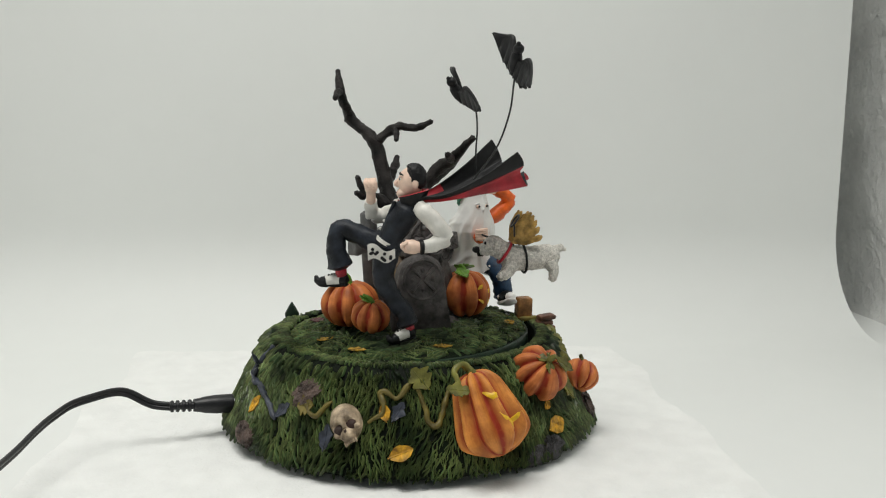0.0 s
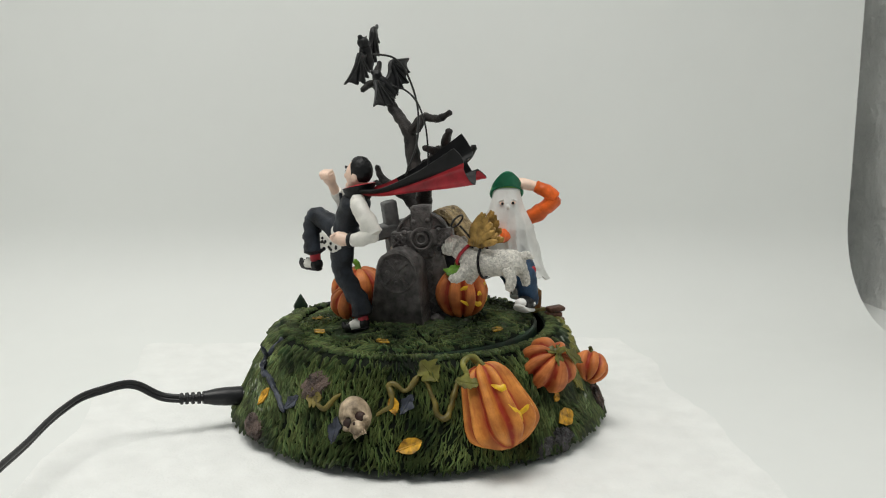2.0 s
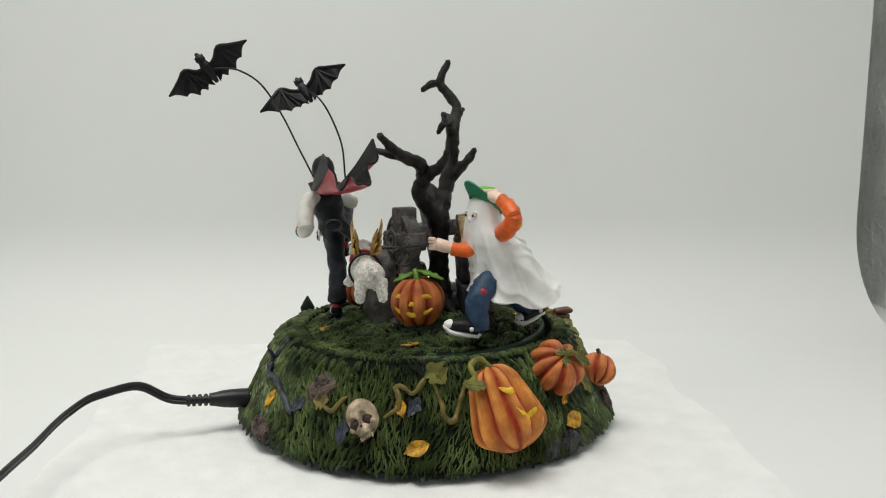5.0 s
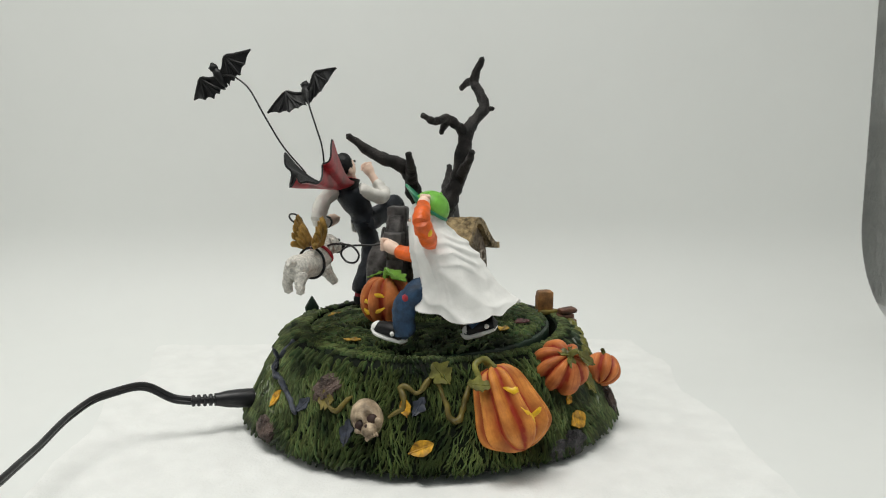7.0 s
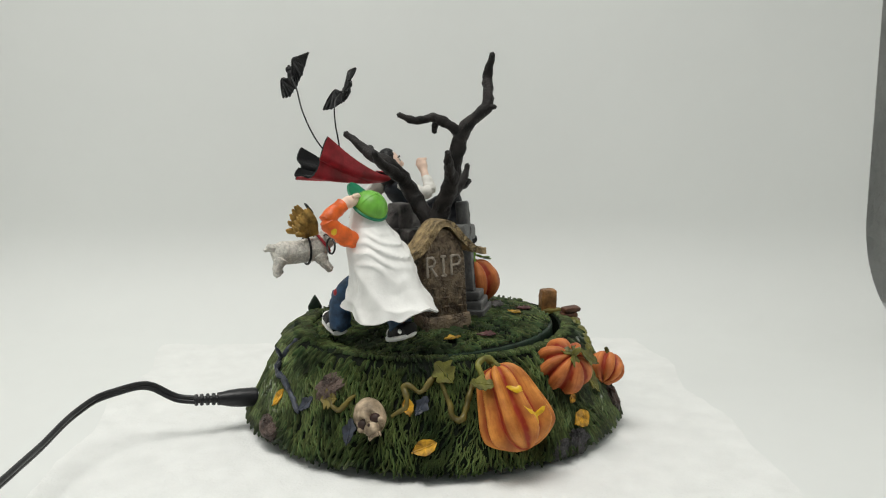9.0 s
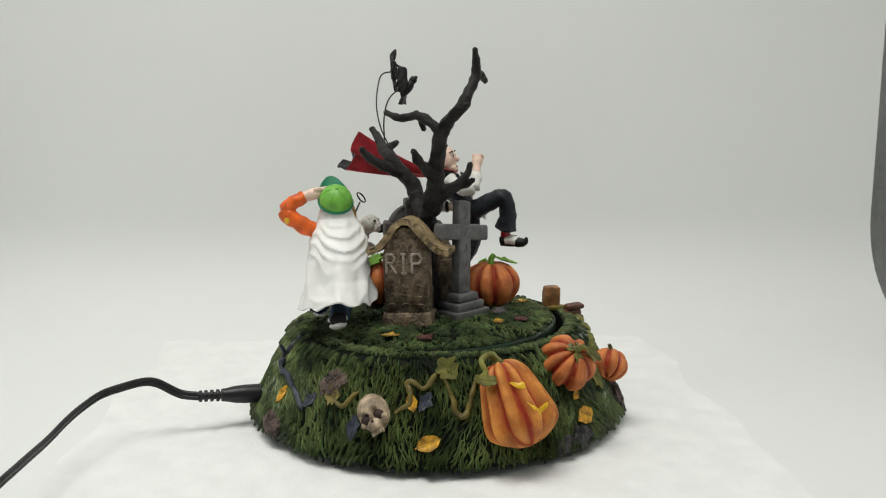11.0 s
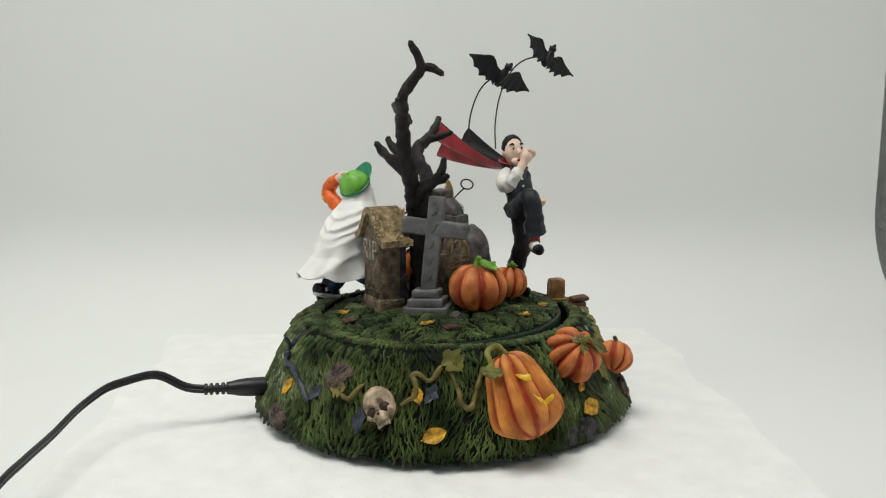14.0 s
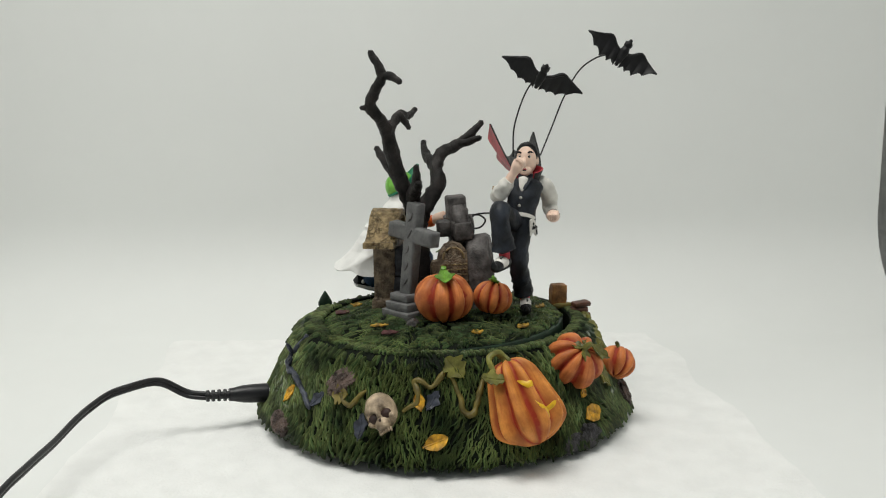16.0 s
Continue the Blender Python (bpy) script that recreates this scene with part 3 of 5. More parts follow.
s = Shape()
s.ball(p + B @ V(0, 1.0, 1.0), (6.9, 8.4, 7.2), 0, B, 48, 36, cranium)
s.ball(p + B @ V(0, -6.4, 3.6), (3.5, 3.6, 3.3), 0, B, 20, 12)
for sx in (-1, 1):
    s.ball(p + B @ V(sx * 4.6, -4.4, 3.9), (1.7, 1.3, 2.0), 0, B, 14, 8)
part("cranium", s, BONE, skull)
for sx in (-1, 1):
    s = Shape()
    s.ball(p + B @ V(sx * 2.85, -3.1, 5.0), (2.5, 2.3, 1.6), 0, B, 16, 10)
    part("eye_socket", s, HOLE, skull, "dark hollow eye socket")
s = Shape()
s.ball(p + B @ V(0, -5.9, 6.2), (1.0, 1.3, 0.8), 0, B, 12, 8)
part("nose_hollow", s, HOLE, skull, "dark nose hollow")
for k in range(6):
    s = Shape()
    s.box(Matrix.Translation(p + B @ V((k - 2.5) * 1.0, -9.9, 4.6 - 0.14 * (k - 2.5) ** 2)) @ B.to_4x4(), 0.85, 1.9, 1.1, 0, 0.25)
    part("tooth", s, BONE, skull)

# ---------------------------------------------------------------- pumpkins


def pumpkin_body(R, H, ribs=8, seg=128, rings=32, amp=0.21, pear=0.0):
    s = Shape()

    def fn(d, th, ph):
        rib = 1 - amp * abs(math.cos((ph + 0.13 * math.sin(2 * ph + 0.6)) * ribs / 2)) ** 4.5 * math.sin(th) ** 0.5
        dip = 1 - 0.16 * math.exp(-(th / 0.35) ** 2) - 0.10 * math.exp(-((math.pi - th) / 0.35) ** 2)
        shape = 1.0
        if pear:
            shape = 1 - pear * max(0, d.z) ** 0.8
        return rib * dip * (1 + 0.02 * noise.noise(d * 3)) * (shape if pear else 1)
    s.ball((0, 0, 0), (R, R, H), 0, None, seg, rings, fn)
    return s


def pumpkin(c, R, H, label, turn=None, stem=None, stem_mat=LIME, moves=True, group="", ribs=8, mat=None, leafy=True):
    """Ribbed pumpkin with a curved stem and a small leaf; local z is its stem axis."""
    turn = turn or Matrix.Identity(3)
    ob = thing("pumpkin", label, "pumpkin", c, turn, group, moves)
    s = pumpkin_body(R, H, ribs)
    me = s.mesh("body", [mat or PUMP8])
    b = new("body", me)
    b.parent = ob
    top = H * 0.80
    st = stem or (0.25, 0.1)
    s = Shape()
    k = R / 12
    s.tube([V(0, 0, top - 1), V(st[0] * 2, st[1] * 2, top + 2.2 * k), V(st[0] * 10, st[1] * 10, top + 4.2 * k)], [2.0 * k, 1.3 * k, 1.1 * k], 0, 8, 4, lump=0.3)
    lf = Shape()
    if leafy:
        leaf(lf, (st[0] * 14 + 2.5 * k, st[1] * 14 - 3.5 * k, top + 1.2 * k), rot_z(35) @ Matrix.Rotation(radians(18), 3, "X"), 9 * k, 6.5 * k, lobes=2)
    o = new("stem", s.mesh("stem", [stem_mat]))
    o.parent = ob
    if leafy:
        q = new("leaf", lf.mesh("leaf", [stem_mat]))
        q.parent = o
    if stem_mat is STEM:
        for a in (20, 120, 230):
            lf = Shape()
            d = V(math.cos(radians(a)), math.sin(radians(a)), 0)
            leaf(lf, d * (2.8 * k) + V(0, 0, top + 0.6 * k), rot_z(a - 90) @ Matrix.Rotation(radians(-18), 3, "X"), 6.2 * k, 3.8 * k, lobes=2)
            q = new("leaf", lf.mesh("leaf", [stem_mat]))
            q.parent = o
    return ob


ON_TURN = "pumpkins among the gravestones"
pumpkin((-27.5, -11.7, 65.0), 14.3, 12.0, "plump orange ribbed pumpkin standing before a stone cross", rot_z(-107), (0.12, -0.1), group=ON_TURN)
pumpkin((-16.7, -32.7, 63.0), 9.4, 8.3, "small orange pumpkin with a curling green stem", rot_z(40) @ Matrix.Rotation(radians(14), 3, "X"), (-0.3, 0.35), group=ON_TURN)
jack = pumpkin((30.0, -3.8, 66.3), 13.0, 12.4, "orange jack-o'-lantern with a yellow carved face", rot_z(-14), (-0.2, -0.15), group=ON_TURN)


def carved(pts, R):
    """A carved feature that follows the pumpkin's skin, given as angles (heading, height)."""
    path = []
    for a, h in pts:
        a = radians(a)
        k = math.sqrt(max(0.05, 1 - h * h))
        path.append(V(math.cos(a) * k * R[0], math.sin(a) * k * R[0], h * R[1]))
    return path


def face_piece(parent, name, path, radii, mat=YELLOW, flat=0.5):
    s = Shape()
    n = path[len(path) // 2]
    s.tube(path, [r * 1.12 for r in radii], 0, 10, 4, flat=0.35, up=(n.x, n.y, 0.0))
    o = new(name, s.mesh(name, [mat]))
    o.parent = parent
    return tagged(o, "yellow painted carved " + name)


lf = Shape()
leaf(lf, (-1.0, 6.5, 11.6), rot_z(8) @ Matrix.Rotation(radians(-22), 3, "X"), 12.5, 9.5, lobes=3)
lobed = new("leaf", lf.mesh("leaf", [LIME]))
lobed.parent = jack
tagged(lobed, "broad bright green leaf")
JR = (12.2, 12.2)
for sx in (-1, 1):
    face_piece(jack, "eye", carved([(sx * 14, 0.24), (sx * 22, 0.34), (sx * 36, 0.36), (sx * 46, 0.30)], JR), [0.5, 0.9, 0.95, 0.4])
face_piece(jack, "nose", carved([(-5, 0.05), (0, 0.12), (5, 0.04)], JR), [0.6, 0.9, 0.6])
face_piece(jack, "mouth", carved([(-46, -0.12), (-30, -0.26), (-15, -0.24), (0, -0.34), (15, -0.24), (30, -0.26), (46, -0.12)], JR), [0.4, 0.9, 0.75, 1.1, 0.75, 0.9, 0.4])

ON_BASE = "pumpkins growing on the mound"
pumpkin((58.6, -55.6, 40.8), 13.5, 11.2, "orange ribbed pumpkin with an olive stem growing on the slope", basis(Vector((0.34, -0.58, 0.74)), 20), (0.15, -0.1), STEM, False, ON_BASE)
pumpkin((83.6, -28.8, 31.4), 9.4, 8.2, "small orange pumpkin at the side of the mound", basis(Vector((0.25, 0.55, 0.75)), 0), (0.1, 0.2), STEM, False, ON_BASE, leafy=False)

# long gourd with carved eye and mouth
axis = (V(27.0, -74.5, 46) - V(41.0, -88, 9.5)).normalized()
gz = axis
gy = (V(0.42, -0.86, 0.25) - gz * V(0.42, -0.86, 0.25).dot(gz)).normalized() * -1
gx = gy.cross(gz)
GT = Matrix((gx, gy, gz)).transposed()
GC = V(31.6, -83.7, 31.9)
gourd = thing("gourd", "tall orange gourd lantern with carved yellow eye and mouth", "gourd", GC, GT, moves=False)


def gourd_radius(t):
    """Radius along the axis, t from 0 at the foot to 1 at the neck."""
    return 18.9 * (1 - 0.48 * max(0.0, (t - 0.20) / 0.80) ** 0.95) * (1 - 0.14 * max(0.0, (0.25 - t) / 0.25) ** 2)


def gourd_skin(ph, t, lift=0.0):
    rib = 1 - 0.27 * abs(math.cos((ph + 0.03 * math.sin(2 * ph + 0.6)) * 5)) ** 2.2
    end = math.sqrt(max(0.0, 1 - (2 * t - 1) ** 8)) if t > 0.5 else math.sqrt(max(0.0, 1 - abs(2 * t - 1) ** 2.8))
    r = gourd_radius(t) * rib * end + lift
    return V(r * math.cos(ph), r * 0.85 * math.sin(ph), -19.0 + 37.5 * t + 1.5 * math.sin(ph * 5) * 0.3)


s = Shape()
nu, nv = 44, 132
verts = [gourd_skin(2 * math.pi * k / nv, i / nu) for i in range(nu + 1) for k in range(nv)]
s.add(verts, [(i * nv + k, i * nv + (k + 1) % nv, (i + 1) * nv + (k + 1) % nv, (i + 1) * nv + k) for i in range(nu) for k in range(nv)])
b = new("body", s.mesh("body", [GOURDP]))
b.parent = gourd
s = Shape()
s.tube([V(0, 0, 16.5), V(-1, 0, 20.5), V(-4.5, -1, 23), V(-8.5, -1.5, 21), V(-9.5, -3, 15.5)], [3.0, 1.8, 1.4, 1.4, 1.2], 0, 8, 4, lump=0.4)
lf = Shape()
leaf(lf, (-12.0, -5.0, 13), Matrix.Rotation(radians(66), 3, "X") @ rot_z(62), 10, 7, lobes=2)
o = new("stem", s.mesh("stem", [STEM]))
o.parent = gourd
tagged(o, "hooked olive stem")
q = new("leaf", lf.mesh("leaf", [STEM]))
q.parent = o
for name, pts, rad in (("eye", ((-106, 0.74), (-97, 0.71), (-88, 0.66), (-78, 0.66), (-72, 0.64)), (0.6, 1.4, 1.7, 1.3, 0.5)),
                       ("mouth", ((-93, 0.48), (-88, 0.40), (-82, 0.31), (-77, 0.26), (-70, 0.31), (-60, 0.34), (-50, 0.36), (-42, 0.37), (-36, 0.46)), (0.4, 1.0, 1.2, 1.1, 1.3, 1.2, 1.1, 0.9, 0.4))):
    face_piece(gourd, name, [gourd_skin(radians(a), t, -0.35) for a, t in pts], list(rad))

# stump and log ends at the back of the mound, and a dark finial
stump = thing("tree_stump", "small square-cut orange brown wooden post on the rim", "post", (61.8, 19.1, 48.5), moves=False)
s = Shape()
s.box(frame_of((61.8, 19.1, 54.8), -80, 3), 8.2, 7.2, 12.0, 0, 1.0, 0.5, 2)
part("post", s, WOOD, stump)
s = Shape()
s.box(frame_of((62.8, 18.1, 49.6), -70, 0), 10.5, 8.5, 2.6, 0, 0.8, 0.5, 2)
part("plinth", s, VINE, stump)
logs = thing("log_pile", "red brown splintered plank ends stacked on the mound", "wood", (72.4, 9, 45), moves=False)
for k in range(4):
    s = Shape()
    s.box(frame_of((71.6 + 0.8 * (k % 2), 9.6, 43.6 + 2.8 * k), -75, 3 - 2 * k), 8.0 + (k % 2), 7, 2.5, 0, 0.7, 0.5, 1)
    part("plank", s, WOODR, logs)
fin = thing("finial", "dark green pointed fence finial at the back of the rim", "finial", (-65, 29.9, 46), moves=False)
s = Shape()
s.slab([(-3.2, -3), (3.2, -3), (3.9, 0.8), (2.1, 4.2), (0.3, 7.2), (-0.3, 7.2), (-2.1, 4.2), (-3.9, 0.8)], 3.0, frame_of((-65, 29.9, 49.2), -90), 0, 0.9)
part("point", s, RIMGREEN, fin)

# bumpy edge of the mound at the side
for k, (x, y) in enumerate(((66, 3), (68.5, -6), (70, -15), (72, -22))):
    p, nrm = on_base(x, y, 45.5 - k * 2.2, 0.8)
    s = Shape()
    s.ball(p, (4.2, 3.4, 2.6), 0, basis(nrm, 30 * k), 18, 12, lambda d, th, ph: 1 + 0.25 * noise.noise(d * 2.5 + Vector((k, 0, 0))))
    thing("moss_tuft", "rounded olive green moss tuft on the rim", "moss", p, moves=False, shape=s, mats=[STEM], group="moss tufts along the rim")

# ---------------------------------------------------------------- power plug and cord
plug = thing("power_plug", "black moulded power plug pushed into the side of the base", "plug", (-88.7, -24, 17.1), moves=False)
P0, P1 = V(-86.7, -23.2, 16.9), V(-115.6, -35.0, 19.5)
d = (P1 - P0)
s = Shape()
s.tube([P0 + d * t for t in (0.06, 0.10, 0.30, 0.42, 0.62, 0.66)], [4.6, 4.7, 4.6, 4.3, 3.2, 3.0], 0, 20, 4, dome=0.05)
part("housing", s, PLASTIC, plug)
s = Shape()
s.tube([P0 - d * 0.05, P0 + d * 0.03, P0 + d * 0.07], [2.3, 2.3, 2.3], 0, 16, 2, dome=0.05)
part("barrel", s, CHROME, plug, "bright metal plug barrel")
for t in (0.72, 0.81, 0.90, 0.98):
    s = Shape()
    s.tube([P0 + d * (t - 0.022), P0 + d * t, P0 + d * (t + 0.022)], [2.9 - 0.6 * (t - 0.7), 3.05 - 0.6 * (t - 0.7), 2.85 - 0.6 * (t - 0.7)], 0, 16, 2, dome=0.1)
    part("strain_ring", s, PLASTIC, plug)
s = Shape()
s.tube([P0 + d * 0.6, P0 + d * 0.8, P0 + d * 1.02], [1.9, 1.8, 1.7], 0, 12, 2, dome=0.1)
part("neck", s, PLASTIC, plug)
CORD = [P0 + d * 0.98, V(-122.0, -36.0, 20.6), V(-126.5, -37.0, 22.6), V(-134.0, -39.0, 27.6), V(-139.6, -42.0, 29.2), V(-146.4, -49.0, 29.2), V(-153.8, -57.0, 28.3), V(-157.5, -70.0, 26.9), V(-158.8, -83.0, 26.0), V(-159.6, -103.0, 24.2), V(-159.2, -128.0, 24.6), V(-158.9, -153.0, 24.0), V(-160, -200, 15), V(-163, -260, 5), V(-168, -330, 2.4)]
cord = thing("electric_lead", "black flat twin-wire electric lead looping over the white sheet", "cable", CORD[0], moves=False)
for off in (-0.95, 0.95):
    s = Shape()
    s.tube([q + V(0.3 * off, 0.35 * off, 0.95 * off) for q in CORD], [1.15] * len(CORD), 0, 10, 6)
    part("wire", s, PLASTIC, cord)

# ---------------------------------------------------------------- the turntable
disc = thing("turntable", "round domed turntable covered in dark green grass, turning on the base", "turntable", (0, 0, 0))
s = Shape()
verts, faces = [(0, 0, ground_z(0) - 0.6)], []
rr = [10, 20, 30, 40, 48, 54, 58, 61, 62.2, 62.6, 62.6]
for j, r in enumerate(rr):
    for k in range(120):
        a = 2 * math.pi * k / 120
        z = ground_z(r) - 0.6 + (0.5 * noise.noise((r * math.cos(a) * 0.15, r * math.sin(a) * 0.15, 0)) if r < 60 else 0)
        if j == 9:
            z = 46.8
        if j == 10:
            z = 41.5
        verts.append((r * math.cos(a), r * math.sin(a), z))
for k in range(120):
    faces.append((0, 1 + k, 1 + (k + 1) % 120))
for j in range(len(rr) - 1):
    for k in range(120):
        faces.append((1 + j * 120 + k, 1 + j * 120 + (k + 1) % 120, 1 + (j + 1) * 120 + (k + 1) % 120, 1 + (j + 1) * 120 + k))
s.add(verts, faces)
rim_faces = [i for i, f in enumerate(s.f) if min(f) >= 1 + 7 * 120]
edge = Shape()
edge.add(s.v, [s.f[i] for i in rim_faces])
s.f, s.m = [f for i, f in enumerate(s.f) if i not in set(rim_faces)], [0] * (len(s.f) - len(rim_faces))
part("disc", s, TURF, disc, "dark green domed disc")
part("rim", edge, RIMGREEN, disc, "smooth dark green rim")
s = Shape()
for _ in range(3400):
    r = 61.6 * math.sqrt(rng.random())
    a = rng.uniform(0, 2 * math.pi)
    p = V(r * math.cos(a), r * math.sin(a), ground_z(r) - 0.7)
    nrm = V(0.0038 * p.x, 0.0038 * p.y, 1).normalized()
    h = 9.0 * noise.noise((p.x * 0.05, p.y * 0.05, 1.0)) + rng.gauss(0, 0.42)
    d = V(math.cos(h), math.sin(h), 0)
    if r > 56 and d.x * p.x + d.y * p.y > 0:
        d = -d
    d = (d - nrm * d.dot(nrm)).normalized()
    blade(s, p, d, nrm, rng.uniform(3.8, 6.4), rng.uniform(0.34, 0.46), rng.uniform(0.3, 1.7), rng.uniform(-0.8, 0.8))
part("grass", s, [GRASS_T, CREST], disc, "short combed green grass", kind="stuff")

for x, y, spin, mat, label in ((-23.3, -48.1, 70, LEAFO, OCHRE), (15.7, -49.4, 80, LEAFO, OCHRE), (51.6, -7.8, 15, LEAFO, OCHRE), (6.3, 46.6, 100, LEAFO, OCHRE),
                               (-9.9, 47.8, 60, LEAFR, ""), (-37.4, 18.1, 20, LEAFO, OCHRE), (-46.3, 9.3, 40, LEAFR, ""), (-39, -30, 120, LEAFO, OCHRE)):
    r = math.hypot(x, y)
    s = Shape()
    c = V(x, y, ground_z(r) + 0.7)
    leaf(s, c, rot_z(spin), 8.0, 5.0 if mat is LEAFO else 7.5, lobes=2 if mat is LEAFO else 3, curl=0.12)
    thing("leaf", (label or "dark maroon lobed leaf on the turning grass").replace("grassy slope", "turning grass"), "leaf", c, shape=s, mats=[mat], group="leaves on the turntable")

# ---------------------------------------------------------------- dead tree
tree = thing("dead_tree", "bare black-brown dead tree with twisted forked limbs", "tree", (0, 8, 54))


def limb(name, pts, radii, lump=0.34, seg=14, seed=0.0):
    s = Shape()
    s.tube([V(p) for p in pts], [max(1.15, r * 0.9) for r in radii], 0, seg, 6, lump=lump, seed=seed, dome=0.9)
    part(name, s, BARK, tree)


limb("trunk", [(0, 8, 50), (0, 8, 58), (-0.5, 7.5, 70), (0.5, 8, 85), (-1, 8.5, 100), (-4.5, 11, 110), (-7.7, 13.7, 119), (-10, 16.2, 132), (-13, 17.2, 143), (-19, 19, 149.5), (-24.6, 20.6, 155), (-27.2, 16.8, 162), (-29.0, 12.4, 168), (-29.5, 13.6, 172.8), (-30.0, 17.2, 179.2)],
     [9.5, 7.5, 5.6, 5.2, 5.4, 4.6, 4.3, 4.1, 3.8, 3.1, 3.1, 2.6, 2.6, 2.2, 1.6])
limb("branch", [(-28.8, 13.0, 167.6), (-29.6, 9.8, 168.4), (-30.4, 6.6, 167.6), (-31.2, 3.2, 165.0)], [2.4, 2.1, 1.9, 1.5], seed=2.0)
limb("branch", [(-12.5, 17.2, 142), (-6, 15.5, 147.5), (0, 14.2, 150.5), (5, 13.5, 149.8), (10.5, 12.6, 150), (16.4, 12, 152.4)], [3.0, 2.6, 2.5, 2.0, 1.9, 1.5], seed=4.0)
limb("branch", [(-8.0, 15.0, 121), (-5, 20, 126), (-3, 24, 129.8), (-1.6, 27.2, 134.6)], [3.6, 3.0, 2.4, 1.7], seed=6.0)
limb("branch", [(-1, 8.5, 97), (4, 4, 106), (8, -1, 115), (13, 1, 123), (19, 0, 129.5), (25, -7, 133.5), (29.6, -13, 138.5), (34.8, -18.2, 144.4)], [5.2, 4.6, 4.2, 3.7, 3.4, 3.1, 2.5, 1.7], seed=8.0)
limb("branch", [(13, 1, 122), (20, 6.5, 126.5), (25.5, 10.4, 130), (29.5, 12.3, 135.5)], [3.4, 3.0, 2.6, 1.7], seed=10.0)
limb("branch", [(25, -7, 133.5), (24, -13.5, 135), (22.2, -20.0, 137)], [2.6, 2.2, 1.6], seed=11.0)
limb("branch", [(-3, 10, 104), (-10, 6, 113), (-15.5, 3, 116.5), (-19.4, 1.4, 120.5), (-21.8, 0.4, 126.4)], [4.4, 3.6, 3.0, 2.3, 1.4], seed=12.0)
limb("branch", [(-15.5, 3, 116.5), (-19.5, 1.0, 116.6), (-22.8, -0.2, 118.6)], [2.8, 2.2, 1.4], seed=13.0)
limb("branch", [(-2.5, 14.2, 149.5), (-1.6, 11.6, 147), (-1.8, 9.6, 143.6)], [2.2, 1.8, 1.3], seed=14.0)
limb("branch", [(-25, 20.5, 154), (-27.5, 24, 154.5)], [2.0, 0.9], seed=16.0)
for k, (x, y) in enumerate(((10, 14), (-10, 12), (-6, 0), (7, 1), (1, 19))):
    limb("root", [(0.5 * x, 8 + 0.5 * (y - 8), 59), (0.9 * x, 8 + 0.9 * (y - 8), 55.5), (1.35 * x, 8 + 1.35 * (y - 8), 52.5)], [3.2, 2.6, 1.2], seed=20.0 + k)

# ---------------------------------------------------------------- gravestones


def arch(w, h0, h1, n=14):
    """Outline of a slab of width w, straight to h0, arched up to h1."""
    pts = [(-w / 2, 0), (w / 2, 0)]
    for k in range(n + 1):
        a = math.pi * k / n
        pts.append((w / 2 * math.cos(a), h0 + (h1 - h0) * math.sin(a)))
    return pts


def ring_tube(s, F, cx, cz, R, y, r, m=0, n=28):
    s.tube([F @ V(cx + R * math.cos(2 * math.pi * k / n), y, cz + R * math.sin(2 * math.pi * k / n)) for k in range(n + 1)], [r] * (n + 1), m, 6, 1)


GRAVES = "gravestones on the turntable"
# round-topped stone with a carved medallion
F = frame_of((7.0, -24.2, 52.5), -77, 2, -4)
g = thing("gravestone", "dark grey round-topped gravestone with a carved cross medallion", "gravestone", (7, -24.2, 52.5), group=GRAVES)
s = Shape()
s.slab([(-14.5, 0), (14.5, 0), (13, 12)] + arch(22.6, 25.5, 37.3)[2:] + [(-13, 12)], 12.0, F @ Matrix.Translation((0, 1.2, 0)), 0, 1.6, 0.7)
part("slab", s, STONED, g)
for R, r in ((9.4, 0.9), (7.4, 0.45)):
    s = Shape()
    ring_tube(s, F, 0, 25.5, R, -4.5, r)
    part("ring", s, STONED, g, "raised carved ring")
for a in range(4):
    q = Matrix.Rotation(radians(45 + 90 * a), 3, "Y")
    c = V(0, -4.6, 25.5)
    s = Shape()
    s.tube([F @ (c + q @ V(1, 0, 0)), F @ (c + q @ V(4, 0, 0)), F @ (c + q @ V(7.4, 0, 0))], [0.9, 1.3, 1.9], 0, 6, 2, flat=0.6)
    part("cross_arm", s, STONED, g)
    s = Shape()
    s.ball(F @ (c + Matrix.Rotation(radians(90 * a), 3, "Y") @ V(4.8, 0, 0)), 1.2, 0, None, 10, 6)
    part("boss", s, STONED, g)

# monument with a wheel cross
MC = (15.0, -10.0, 52.0)
F = frame_of(MC, -63, -3, -3)
g = thing("gravestone", "dark grey wheel-cross monument with carved knotwork", "gravestone", MC, group=GRAVES)
s = Shape()
s.slab([(-12, 0), (12, 0), (11, 20), (8.5, 33), (-8.5, 33), (-11, 20)], 8, F, 0, 1.0, 0.6)
part("pedestal", s, STONED, g)
s = Shape()
s.slab([(13 * math.cos(2 * math.pi * k / 28), 41 + 13 * math.sin(2 * math.pi * k / 28)) for k in range(28)], 6.5, F, 0, 1.0, 0.4)
part("wheel", s, STONED, g)
s = Shape()
s.box(F @ Matrix.Translation((0, 0, 44)), 9.5, 9.5, 26, 0, 1.0, 0.4, 1)
s.box(F @ Matrix.Translation((0, 0, 41)), 30, 9.0, 8.5, 0, 1.0, 0.4, 1)
s.box(F @ Matrix.Translation((0, 2.0, 41)), 8.5, 17, 8.0, 0, 1.0, 0.4, 1)
part("cross", s, STONED, g)
